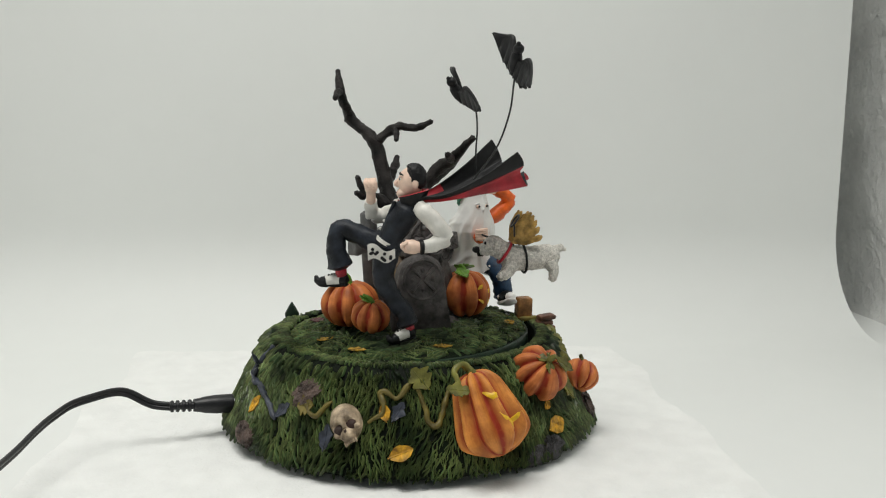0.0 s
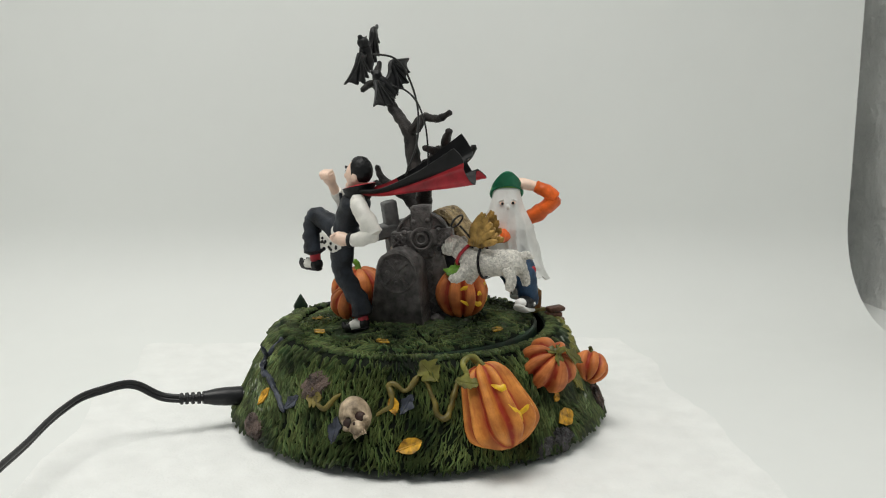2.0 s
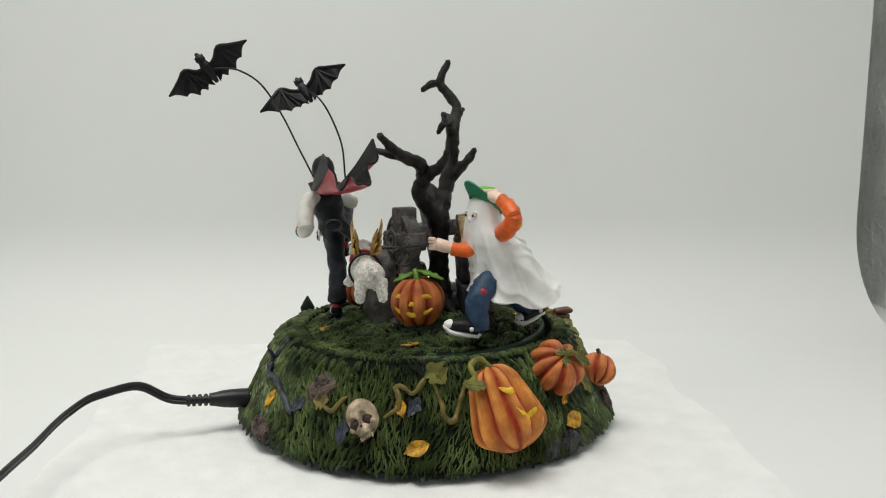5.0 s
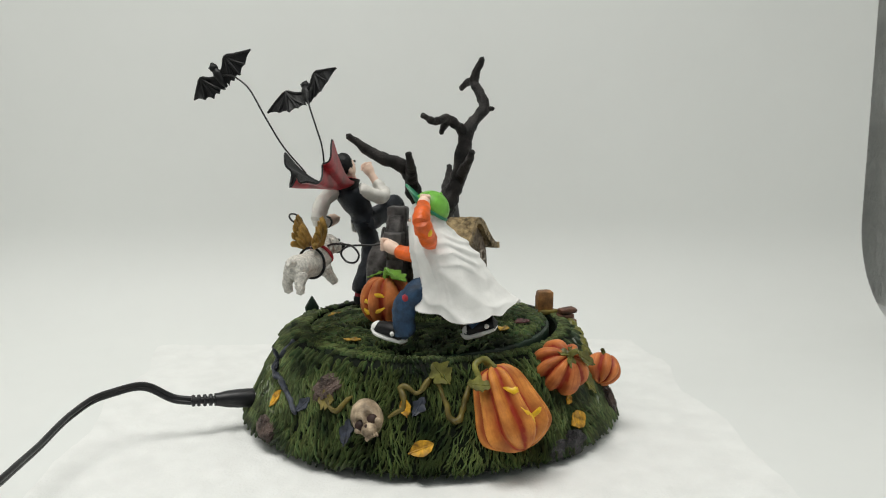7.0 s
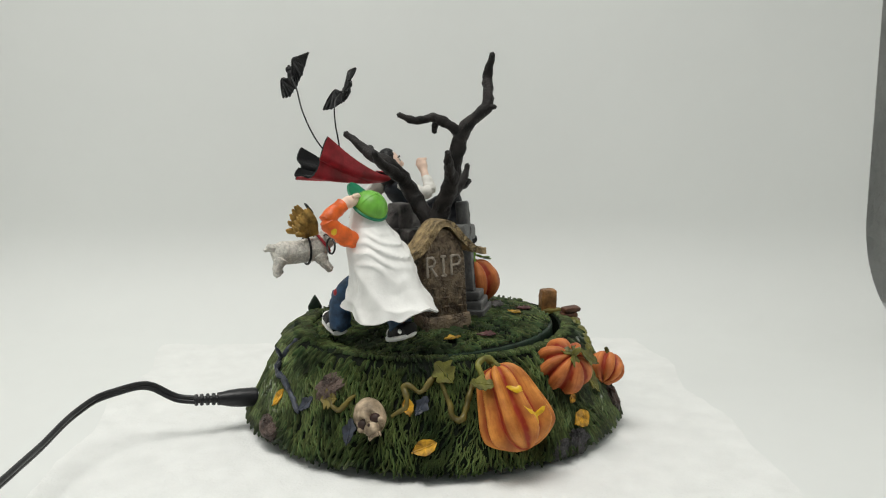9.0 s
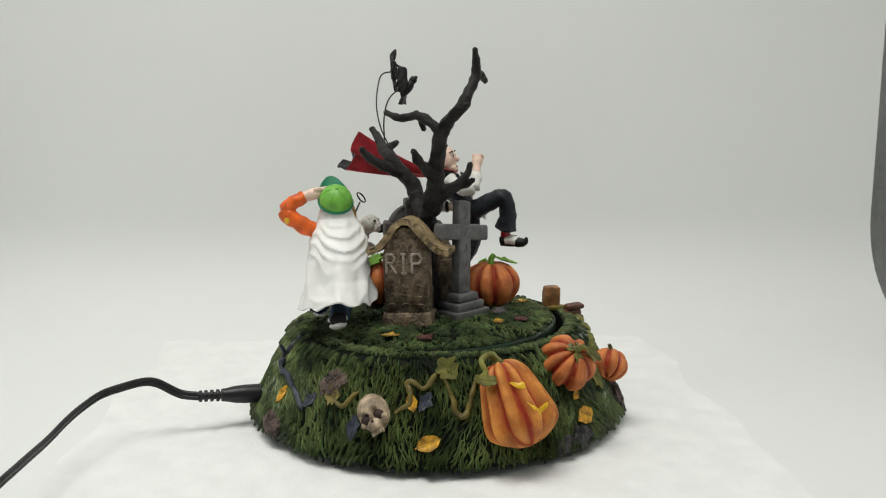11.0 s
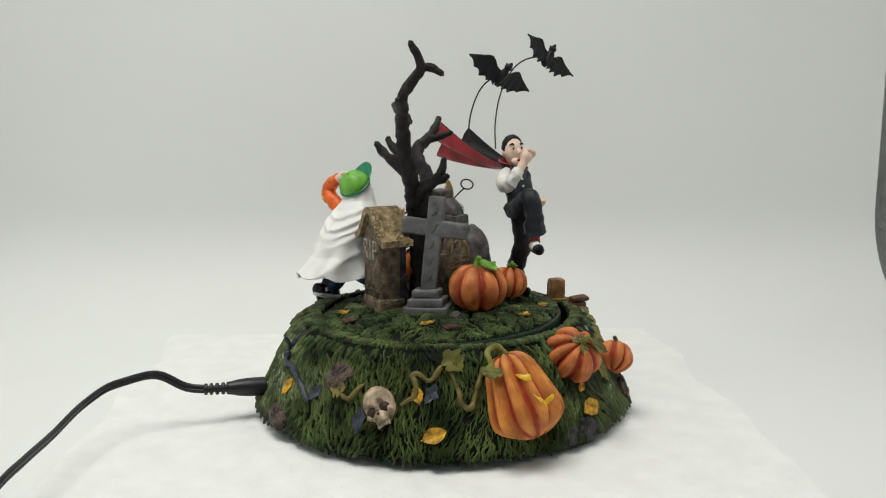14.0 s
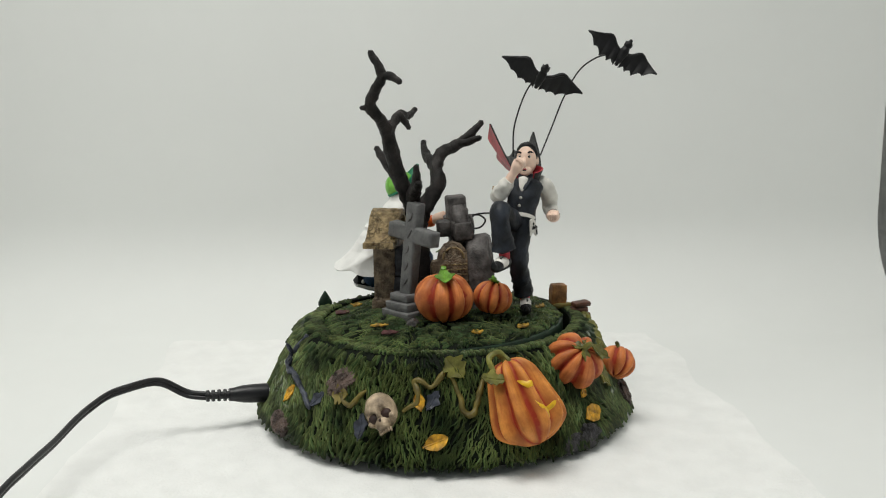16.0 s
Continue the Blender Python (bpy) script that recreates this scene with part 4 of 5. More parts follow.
for R in (12.4, 5.0, 2.6):
    s = Shape()
    ring_tube(s, F, 0, 41, R, -3.4 if R > 6 else -7.0, 0.7)
    part("ring", s, STONED, g, "raised carved ring")
for a in range(8):
    c = V(0, -4.0, 41) + Matrix.Rotation(radians(22 + 45 * a), 3, "Y") @ V(9.0, 0, 0)
    s = Shape()
    s.ball(F @ c, 1.5, 0, None, 10, 6)
    ring_tube(s, F, c.x, c.z, 2.4, -3.6, 0.4, 0, 12)
    part("boss", s, STONED, g)
for x in (-12.5, 12.5, -9.0, 9.0):
    s = Shape()
    s.tube([F @ V(x - 1.3, -4.7, 38.5), F @ V(x + 1.3, -4.7, 41), F @ V(x - 1.3, -4.7, 43.5)], [0.5, 0.5, 0.5], 0, 6, 3)
    s.tube([F @ V(x + 1.3, -4.7, 38.5), F @ V(x - 1.3, -4.7, 41), F @ V(x + 1.3, -4.7, 43.5)], [0.5, 0.5, 0.5], 0, 6, 3)
    part("knot", s, STONED, g)
for z in range(3, 30, 5):
    s = Shape()
    s.tube([F @ V(-4, -4.3, z), F @ V(0, -4.5, z + 3), F @ V(4, -4.3, z), F @ V(0, -4.5, z - 3), F @ V(-4, -4.3, z)], [0.45] * 5, 0, 6, 3)
    part("knot", s, STONED, g)

# roofed tombstone with letters
RC = (3.8, 26.8, 53.4)
F = frame_of(RC, 95, 0, -2)
g = thing("gravestone", "brown tombstone lettered RIP under a tan curved roof", "gravestone", RC, group=GRAVES)
s = Shape()
s.box(F @ Matrix.Translation((0, 0.3, 1.4)), 24, 13.5, 9, 0, 1.2, 0.8, 2)
part("plinth", s, BROWN, g)
s = Shape()
s.slab([(-10.5, 4), (10.5, 4), (10.8, 33), (8, 40), (4, 45), (0, 46.5), (-4, 45), (-8, 40), (-10.8, 33)], 11, F, 0, 0.8, 0.5)
part("slab", s, BROWN, g)
s = Shape()


def roof_line(x):
    return 31.0 + 18.0 * math.exp(-(x / 11.5) ** 2) + 0.006 * x * x


s.sheet(lambda u, v: F @ (V(-19.5 + 40.5 * u, -7.6 + 15.5 * v, roof_line(-20.5 + 41 * u)) + noise.noise_vector(V(u * 9, v * 3, 0)) * 0.6), 36, 8, 3.0)
part("roof", s, TAN, g, "tan stone roof with curled eaves")
for dy, z, w, h in ((6.6, 9.5, 20.5, 14.5), (6.2, 24.0, 18.5, 14.0)):
    s = Shape()
    s.box(F @ Matrix.Translation((0, dy, z)), w, 6.0, h, 0, 1.0, 0.6, 2)
    part("back_block", s, CHARCOAL, g, "charcoal stone block")
s = Shape()
for x0, strokes in ((-7.6, (((0, 0), (0, 8)), ((0, 8), (2.6, 8), (3.4, 6.2), (2.6, 4.3), (0, 4.2)), ((1.4, 4.2), (3.8, 0)))),
                    (-1.4, (((0.8, 0), (0.8, 8)), ((-0.2, 8), (1.8, 8)), ((-0.2, 0), (1.8, 0)))),
                    (2.8, (((0, 0), (0, 8)), ((0, 8), (3.0, 8), (4.0, 6.1), (3.0, 4.2), (0, 4.0))))):
    for st in strokes:
        for (ax, az), (bx, bz) in zip(st, st[1:]):
            s.tube([F @ V((x0 + ax) * 1.18, -5.7, 24.5 + az * 1.12), F @ V((x0 + bx) * 1.18, -5.7, 24.5 + bz * 1.12)], [0.62, 0.62], 0, 6, 1)
part("letters", s, LETTER, g, "raised pale letters RIP")
s = Shape()
for k in range(9):
    x, z = -7 + 7 * (k % 3) + rng.uniform(-1, 1), 9 + 5 * (k // 3)
    s.tube([F @ V(x - 2.4, -5.5, z + rng.uniform(-1, 1)), F @ V(x, -5.6, z + rng.uniform(-1, 1)), F @ V(x + 2.4, -5.5, z + rng.uniform(-1, 1))], [0.25, 0.45, 0.25], 0, 5, 3)
part("worn_lines", s, BROWN, g, "worn illegible lines")

# stone cross on steps
CC = (-17.0, 9.6, 52.0)
g = thing("gravestone", "grey weathered stone cross leaning on three steps", "gravestone", CC, group=GRAVES)
for k, (w, dpt, h) in enumerate(((21.5, 15, 5.0), (17.2, 12, 4.2), (13, 9.5, 3.8))):
    s = Shape()
    F = frame_of((-18.2, 10.4, 54.5 + 4.2 * k), 146, 0, 0)
    s.box(F, w, dpt, h, 0, 0.8, 0.5, 1)
    part("step", s, STONE, g)
F = frame_of((-16.9, 9.6, 63), 149, 7.5, -4)
s = Shape()
s.box(F @ Matrix.Translation((0, 0, 22.5)), 7.6, 6.0, 47.5, 0, 0.9, 0.5, 3)
s.box(F @ Matrix.Translation((0, 0, 31.0)), 31.5, 6.0, 7.6, 0, 0.9, 0.5, 3)
part("cross", s, STONE, g)
s = Shape()
for k in range(5):
    z = 5 + 8 * k
    s.tube([F @ V(-1.5 + 0.6 * (k % 2), -3.0, z), F @ V(0.5, -3.1, z + 2), F @ V(1.6 - 0.5 * (k % 3), -3.0, z + 4.4)], [0.3, 0.45, 0.2], 0, 5, 3)
part("cracks", s, STONED, g, "dark pitted cracks")

# small brown arched stone
BC = (-4.0, -10.5, 52.5)
F = frame_of(BC, -160, 0, -2)
g = thing("gravestone", "small brown gravestone with an arched middle", "gravestone", BC, group=GRAVES)
s = Shape()
s.slab([(-11.5, 0), (11.5, 0), (11.5, 23), (10.5, 26), (7.8, 26.3), (6.8, 30), (4, 34), (0, 35.5), (-4, 34), (-6.8, 30), (-7.8, 26.3), (-10.5, 26), (-11.5, 23)], 6.5, F, 0, 0.9, 0.4)
part("slab", s, BROWN, g)
s = Shape()
s.tube([F @ V(5.2 * math.cos(math.pi * k / 12), -3.2, 27 + 5.5 * math.sin(math.pi * k / 12)) for k in range(13)], [0.6] * 13, 0, 6, 1)
for z in (24, 21.5, 19):
    s.tube([F @ V(-6.5, -3.2, z), F @ V(6.5, -3.2, z)], [0.45, 0.45], 0, 5, 1)
part("carving", s, TAN, g, "raised arch and worn lines")

# scattered stones by the tree
for k, (x, y, r, mat) in enumerate(((-34, 2, 3.8, STONED), (22, -14, 4.0, STONED), (-2, -26, 3.2, STONED))):
    s = Shape()
    s.ball((x, y, ground_z(math.hypot(x, y)) + 0.4), (r, r * 0.8, r * 0.6), 0, rot_z(40 * k), 18, 12, lambda d, th, ph: 1 + 0.3 * noise.noise(d * 2 + Vector((k, 2, 0))))
    thing("rock", "small dark grey stone among the gravestones", "rock", (x, y, ground_z(math.hypot(x, y))), shape=s, mats=[mat], group="stones on the turntable")

# ---------------------------------------------------------------- running figurine with a cape
# material slots of the figurine
VM = [NAVY, WHITE, SKIN, BLACK, RED, BLACK]
NV, WH, SK, BK, RD, HR = range(6)
s = Shape()
# legs: standing leg, then the raised one
s.tube([V(-5, -45.5, 100), V(-8.6, -45, 92), V(-9.8, -44.4, 82), V(-6.2, -43.8, 74), V(-1.0, -43.8, 66.5), V(0.6, -44.4, 61.0)], [6.0, 5.4, 4.7, 4.4, 4.4, 4.7], NV, 16, 5, lump=0.22, seed=3.0)
s.tube([V(-6, -43, 97.5), V(-13, -41.6, 99.4), V(-21, -40.6, 103), V(-28.2, -40.4, 105.6), V(-30.6, -40.8, 99.5), V(-30.0, -41.3, 93), V(-29.2, -41.6, 88.6)], [6.0, 5.3, 4.7, 4.4, 4.3, 4.8, 5.4], NV, 16, 5, lump=0.22, seed=5.0)
s.tube([V(0.6, -44.4, 62.5), V(1.2, -44.6, 58.5)], [2.6, 2.6], RD, 10, 2)
s.tube([V(-29.1, -41.6, 89), V(-28.8, -41.8, 84)], [2.6, 2.6], RD, 10, 2)


def shoe(heel, toe, up, white=WH, black=BK, k=1.0):
    """Two-tone shoe from heel to toe."""
    d = toe - heel
    s.tube([heel, heel + d * 0.35 + up * 0.5, heel + d * 0.72 - up * 0.3], [2.7 * k, 2.9 * k, 2.5 * k], white, 12, 4)
    s.tube([heel + d * 0.62 - up * 0.3, heel + d * 0.86 - up * 0.2, toe + up * 0.6, toe + d * 0.05 + up * 2.6], [2.75 * k, 2.4 * k, 1.7 * k, 0.8 * k], black, 12, 4)
    s.tube([heel - d * 0.12 - up * 0.2, heel + d * 0.10 + up * 0.3], [2.6 * k, 2.95 * k], black, 12, 3)
    s.tube([heel - d * 0.10 - up * 2.2, heel + d * 0.4 - up * 1.9, toe - up * 0.9], [2.1 * k, 2.3 * k, 1.3 * k], black, 12, 3, flat=0.5, up=up)
    for q in (0.3, 0.42, 0.54):
        s.ball(heel + d * q + up * 2.9 * k + V(0, -0.9, 0), 0.5, black, None, 8, 5)


shoe(V(1.8, -44.6, 57.2), V(-7.8, -47.0, 54.4), V(-0.2, 0, 1))
shoe(V(-28.0, -41.8, 82.4), V(-40.0, -39.2, 81.6), V(-0.05, 0, 1))
# torso in its waistcoat, shirt at belt
s.tube([V(-6.5, -45.3, 98), V(-5, -45.6, 103), V(-1.5, -46.2, 108.5), V(2.2, -46.8, 114), V(4.2, -47, 118.5)], [7.0, 6.8, 7.8, 8.0, 4.2], NV, 20, 5, flat=0.82, up=(1, 0, 0.5), lump=0.08)
s.tube([V(-7.2, -45.2, 98.7), V(-6.4, -45.3, 100.2)], [7.0, 7.1], WH, 20, 2, flat=0.84, up=(1, 0, 0.5), dome=0.0)
for q in ((-8.3, -46.0, 109.3), (-6.3, -46.4, 112.8), (-10.2, -45.6, 105.8)):
    s.ball(q, 0.75, WH, None, 10, 6)
for k in (-1, 1):
    s.tube([V(-3.2, -46.6 + 4.2 * k, 118.2), V(-5.0, -46.3 + 2.2 * k, 114.6), V(-7.2, -45.9 + 0.5 * k, 110.6)], [0.9, 0.8, 0.4], NV, 8, 3, flat=0.6)
s.tube([V(-2.6, -46.6, 118.0), V(-4.6, -46.3, 114.6), V(-6.4, -46.0, 111.6)], [2.4, 1.7, 0.4], WH, 10, 3, flat=0.5, up=(1, 0, 0.5))
# left arm, bent back with its fist at the hip
s.tube([V(7.0, -52.0, 115.5), V(11.5, -55.0, 111.5), V(16, -55.6, 106), V(18.6, -55.2, 101.5)], [3.7, 4.0, 4.0, 3.7], WH, 14, 5, lump=0.25, seed=7.0)
s.tube([V(18.6, -55.2, 102), V(13, -57.2, 99.3), V(8.2, -58.6, 98.6)], [3.7, 3.4, 2.8], WH, 14, 5, lump=0.25, seed=8.0)
s.tube([V(8.4, -58.6, 98.6), V(7.2, -58.8, 98.6)], [3.3, 3.3], BK, 12, 2)
s.tube([V(7.2, -58.8, 98.6), V(4.0, -59.3, 98.9), V(0.6, -59.3, 99.4)], [2.4, 3.2, 2.9], SK, 12, 4)
for k in range(4):
    s.tube([V(1.6, -61.6 + 1.2 * k, 101.3 - 0.3 * k), V(-0.8, -61.4 + 1.2 * k, 99.8), V(0.4, -61.0 + 1.1 * k, 97.8)], [0.8, 0.95, 0.75], SK, 7, 3)
# right arm, raised in front of the face
s.tube([V(0.8, -41, 115.5), V(-4, -37.3, 112.8), V(-9.0, -35.2, 110.6), V(-13.6, -36.0, 111.2)], [3.5, 3.6, 3.5, 3.3], WH, 14, 5, lump=0.22, seed=9.0)
s.tube([V(-13.6, -36.0, 111.2), V(-14.2, -38.6, 114.8), V(-14.0, -41.5, 118.0)], [3.3, 3.1, 2.7], WH, 14, 5, lump=0.3, seed=10.0)
s.tube([V(-14.0, -41.5, 117.6), V(-13.8, -44, 121.4), V(-13.6, -46, 124.5), V(-13.3, -47, 127.0)], [2.2, 2.1, 3.0, 2.7], SK, 12, 4)
for k in range(4):
    s.tube([V(-15.6 + 1.3 * k, -46.0, 128.0), V(-16.0 + 1.3 * k, -48.8, 126.8), V(-15.2 + 1.2 * k, -49.0, 124.4)], [0.85, 0.95, 0.75], SK, 7, 3)
# neck, head and hair
head0 = len(s.v)
s.tube([V(3.6, -47, 117.5), V(3.6, -47, 122)], [2.9, 2.9], SK, 12, 2)
s.ball((4.0, -47, 127.6), (5.6, 4.9, 7.0), SK, None, 24, 16)
s.ball((0.6, -47, 123.0), (3.0, 3.2, 2.6), SK, None, 14, 10)
s.tube([V(-0.6, -47, 129.6), V(-2.6, -47, 127.6), V(-1.3, -47, 126.4)], [0.6, 1.1, 0.9], SK, 8, 3)
for sy in (-1, 1):
    s.ball((6.0, -47 + 4.9 * sy, 127.2), (1.5, 0.8, 2.1), SK, None, 10, 8)
    s.tube([V(0.2, -47 + 1.2 * sy, 131.0), V(-0.4, -47 + 2.6 * sy, 131.9), V(0.9, -47 + 4.0 * sy, 131.2)], [0.35, 0.5, 0.25], HR, 6, 3)
    s.ball((-0.35, -47 + 2.2 * sy, 129.6), (0.5, 1.05, 0.65), WH, None, 8, 6)
    s.ball((-0.75, -47 + 2.2 * sy, 129.6), (0.35, 0.6, 0.65), BK, None, 8, 6)
s.ball((-1.75, -47, 123.4), (0.6, 1.5, 0.9), RD, None, 10, 6)
s.ball((-2.1, -47, 123.3), (0.4, 1.0, 0.5), BK, None, 8, 5)


def hair(d, th, ph):
    face = 1.0 if d.x > -0.28 - 0.35 * max(0, d.z - 0.4) or d.z > 0.80 else 0.90
    return (1.0 if d.z > -0.45 or d.x > 0.2 else 0.9) * face * (1 + 0.05 * noise.noise(d * 6) + 0.045 * noise.noise(d * 13))


s.ball((5.9, -47, 129.9), (5.6, 5.4, 6.4), HR, None, 56, 40, hair)
s.v[head0:] = [(x, y, z - 1.6) for x, y, z in s.v[head0:]]
# red bow at the throat and collar points
s.ball((-2.2, -46.5, 117.6), (1.2, 1.5, 1.3), RD, None, 10, 6)
def collar(u, v):
    a = radians(-142 + 284 * u)
    r = 5.0 + 2.2 * v + 0.6 * v * math.cos(a)
    return V(4.2 + r * math.cos(a), -47 + 1.05 * r * math.sin(a), 115.8 + v * (5.6 + 1.6 * math.cos(a)))


s.sheet(collar, 28, 6, 0.7, BK, RD)
# torn spotted cloth at the hip
s.sheet(lambda u, v: V(-16 + 12 * u, -51.6 - 1.2 * math.sin(math.pi * u), 92.3 + 7.2 * v - 3.0 * u * v + 1.2 * math.sin(7 * u)), 10, 6, 0.7, WH)
for k in range(11):
    u, v = rng.uniform(0.1, 0.9), rng.uniform(0.15, 0.85)
    s.ball(V(-16 + 12 * u, -52.2 - 1.2 * math.sin(math.pi * u), 92.3 + 7.2 * v - 3.0 * u * v + 1.2 * math.sin(7 * u)), (0.75, 0.35, 0.75), BK, None, 8, 5)
# the cape: a trough of cloth, black above, red below
EDGE_A = [V(2.5, -41.5, 119.5), V(14, -37.5, 122.5), V(29, -29.5, 131.5), V(43.4, -20.8, 143.2)]
EDGE_B = [V(8.5, -52.5, 120), V(20, -51, 121.0), V(36, -47.5, 127.6), V(52.7, -42, 137.8)]
LOW_A = [V(4, -42, 116.5), V(17, -36, 116), V(34, -26, 117), V(56, -16.5, 119)]
LOW_B = [V(9, -50, 116.5), V(23, -48, 116.5), V(41, -43, 118.5), V(64.5, -38, 121)]
CURVES = [[p for _, p in spline(e, 16)] for e in (EDGE_A, LOW_A, LOW_B, EDGE_B)]


def cape(u, v):
    a, b, c, e = (cv[min(len(cv) - 1, round(u * (len(cv) - 1)))] for cv in CURVES)
    t = v
    q = a * (1 - t) ** 3 + b * 3.6 * t * (1 - t) ** 2 + c * 3.6 * t * t * (1 - t) + e * t ** 3
    q /= (1 - t) ** 3 + 3.6 * t * (1 - t) ** 2 + 3.6 * t * t * (1 - t) + t ** 3
    fold = u * u * (2.7 * math.sin(t * 19 + 0.6) + 1.7 * math.sin(t * 33 + u * 4))
    reach = u ** 4 * (3.0 * math.cos(t * 12.5) - 1.0)
    mid = (a + e) * 0.5
    away = (q - mid)
    away = away.normalized() if away.length > 0.5 else Vector((0, 0, -1))
    return q + away * fold * min(1, 4 * t * (1 - t) + 0.15) + Vector((1, 0.1, 0.25)) * reach * min(1, 5 * t * (1 - t))


o0 = len(s.f)
s.sheet(cape, 48, 40, 0.9, RD, BK)
for i in range(o0, o0 + 48 * 40):
    if (i - o0) % 40 >= 35:
        s.m[i] = BK
    if (i - o0) % 40 < 6 and (i - o0) // 40 < 20:
        s.m[i + 48 * 40] = RD
thing("running_figurine", "painted resin running figurine in dark trousers with a streaming cape", "figurine", (-2, -46.8, 53), shape=s, mats=VM)

# ---------------------------------------------------------------- figurine under a sheet
GM = [SHEET, ORANGE, SKIN, CAP, CAPD, DENIM, BLACK, YELLOW, RED]
SH_, OR_, SK_, CA_, CD_, DE_, BL_, YE_, RE_ = range(9)
s = Shape()
FW = Vector((0.55, -0.83, 0)).normalized()   # the way it runs
SD = Vector((0.83, 0.55, 0)).normalized()    # its left
# rows of the sheet: centre, half width, half depth forwards, half depth backwards, height at front and back
ROWS = [(V(37.5, 28.5, 0), 1.5, 1.5, 1.5, 117.0, 116.6), (V(38, 28, 0), 6.2, 6.4, 6.4, 113.5, 113), (V(38.4, 27.2, 0), 7.0, 7.2, 7.2, 108, 108.5), (V(38.2, 27.4, 0), 8.6, 7.8, 8.4, 103.0, 104.0),
        (V(37.6, 28.4, 0), 11.2, 9.0, 11.6, 98.5, 100), (V(36.6, 30.2, 0), 13.0, 11.0, 14.6, 94.0, 95.5), (V(35.4, 33.0, 0), 13.6, 13.0, 16.6, 89.5, 89.5), (V(34.6, 35.2, 0), 13.6, 14.4, 17.2, 85.0, 84.0),
        (V(34, 36.8, 0), 14.2, 16.2, 19.8, 80.6, 78.2), (V(33.4, 37.8, 0), 15.0, 18.8, 24.5, 76.6, 73.0), (V(33.2, 38.2, 0), 15.8, 21.0, 27.6, 73.6, 70.4)]


def ridge(x):
    """A fold with a rounded valley and a sharper crest, between -1 and 1."""
    return 1 - 2 * abs(math.sin(x * 0.5)) ** 0.8


def robe(u, v):
    x = u * (len(ROWS) - 1)
    i = min(int(x), len(ROWS) - 2)
    t = x - i
    t = t * t * (3 - 2 * t) * 0.3 + t * 0.7
    c, w, f, b, zf, zb = (ROWS[i][k] * (1 - t) + ROWS[i + 1][k] * t for k in range(6))
    a = 2 * math.pi * v
    ca, sa = math.cos(a), math.sin(a)
    dep = f if ca > 0 else b
    z = zf * (0.5 + 0.5 * ca) + zb * (0.5 - 0.5 * ca)
    low = max(0, u - 0.34) / 0.66
    back = max(0.0, 0.35 - ca)
    wander = 0.8 * noise.noise((ca * 1.5, sa * 1.5, u * 3.0))
    skirt = max(0.0, u - 0.66) / 0.34
    amp = 1 + 0.055 * low * math.sin(a * 6 + 4.0 * abs(sa) * u + 2.5 * wander) + 0.03 * skirt * math.sin(a * 11 + 3 * wander)
    # drapes that sag across the back, and folds that sweep along the skirt to its tail
    amp += 0.058 * min(1.0, back) * math.exp(-((u - 0.50) / 0.14) ** 4) * ridge(66 * (u + 0.15 * abs(sa) ** 1.5) + 5 * wander)
    amp += 0.050 * min(1.0, max(0.0, u - 0.45) * 3) * abs(sa) ** 0.7 * ridge(26 * u + 7 * ca + 4 * wander)
    front = max(0.0, ca) ** 0.6
    amp += 0.050 * front * min(1.0, max(0.0, u - 0.26) * 4) * (1 - 0.5 * skirt) * ridge(a * 15 + 4 * wander + 3 * u)
    amp += 0.022 * math.sin(a * 9 + u * 8) * min(1, 4 * u) * (1 - low)
    z += low * low * (-6.5 * abs(sa) ** 1.5 + 0.9 * math.sin(a * 7 + 3 * wander))
    w *= 1 + 0.22 * low * low * max(0.0, sa)
    p = c + FW * (dep * ca * amp) + SD * (w * sa * amp + 5.0 * low * low * max(0.0, -ca))
    return Vector((p.x, p.y, z))


s.sheet(robe, 96, 160, 0.9, SH_)
# eyes painted on the sheet
for k in (-1, 1):
    e = V(38.4, 27.2, 107.4) + FW * 6.7 + SD * (2.6 * k)
    s.ball(e - FW * 0.3, (1.5, 1.5, 0.95), SK_, None, 12, 8)
    s.ball(e + FW * 0.75, (0.75, 0.75, 0.7), BL_, None, 8, 6)
    s.tube([e - SD * 1.7 + V(0, 0, 1.1), e + FW * 0.3 + V(0, 0, 1.8), e + SD * 1.7 + V(0, 0, 1.2)], [0.35, 0.5, 0.35], SH_, 6, 3)
s.tube([V(38.4, 27.2, 108.0) + FW * 6.6, V(38.4, 27.2, 105.6) + FW * 7.6, V(38.4, 27.2, 104.4) + FW * 7.0], [0.6, 1.1, 0.9], SH_, 8, 3)
# cap with an upturned brim
cc = V(37.2, 29.4, 112.2)
CR = Matrix((SD, -FW, Vector((0, 0, 1)))).transposed() @ Matrix.Rotation(radians(-35), 3, "X")


def dome(d, th, ph):
    return 1.0 + 0.012 * abs(math.sin(ph * 3)) if d.z > -0.1 else 0.9


s.ball(cc, (7.9, 8.1, 7.4), CA_, CR, 30, 18, dome)
s.tube([cc + CR @ V(7.9 * math.cos(2 * math.pi * k / 24), 8.1 * math.sin(2 * math.pi * k / 24), -0.8) for k in range(25)], [0.75] * 25, CD_, 6, 1)
s.ball(cc + CR @ V(0, 0, 7.4), 0.8, CA_, None, 8, 6)
for k in range(6):
    a = math.pi * k / 3
    s.tube([cc + CR @ V(8.0 * math.cos(a) * math.sin(t), 8.2 * math.sin(a) * math.sin(t), 7.5 * math.cos(t)) for t in (0.1, 0.5, 0.9, 1.3)], [0.12] * 4, CA_, 5, 3)


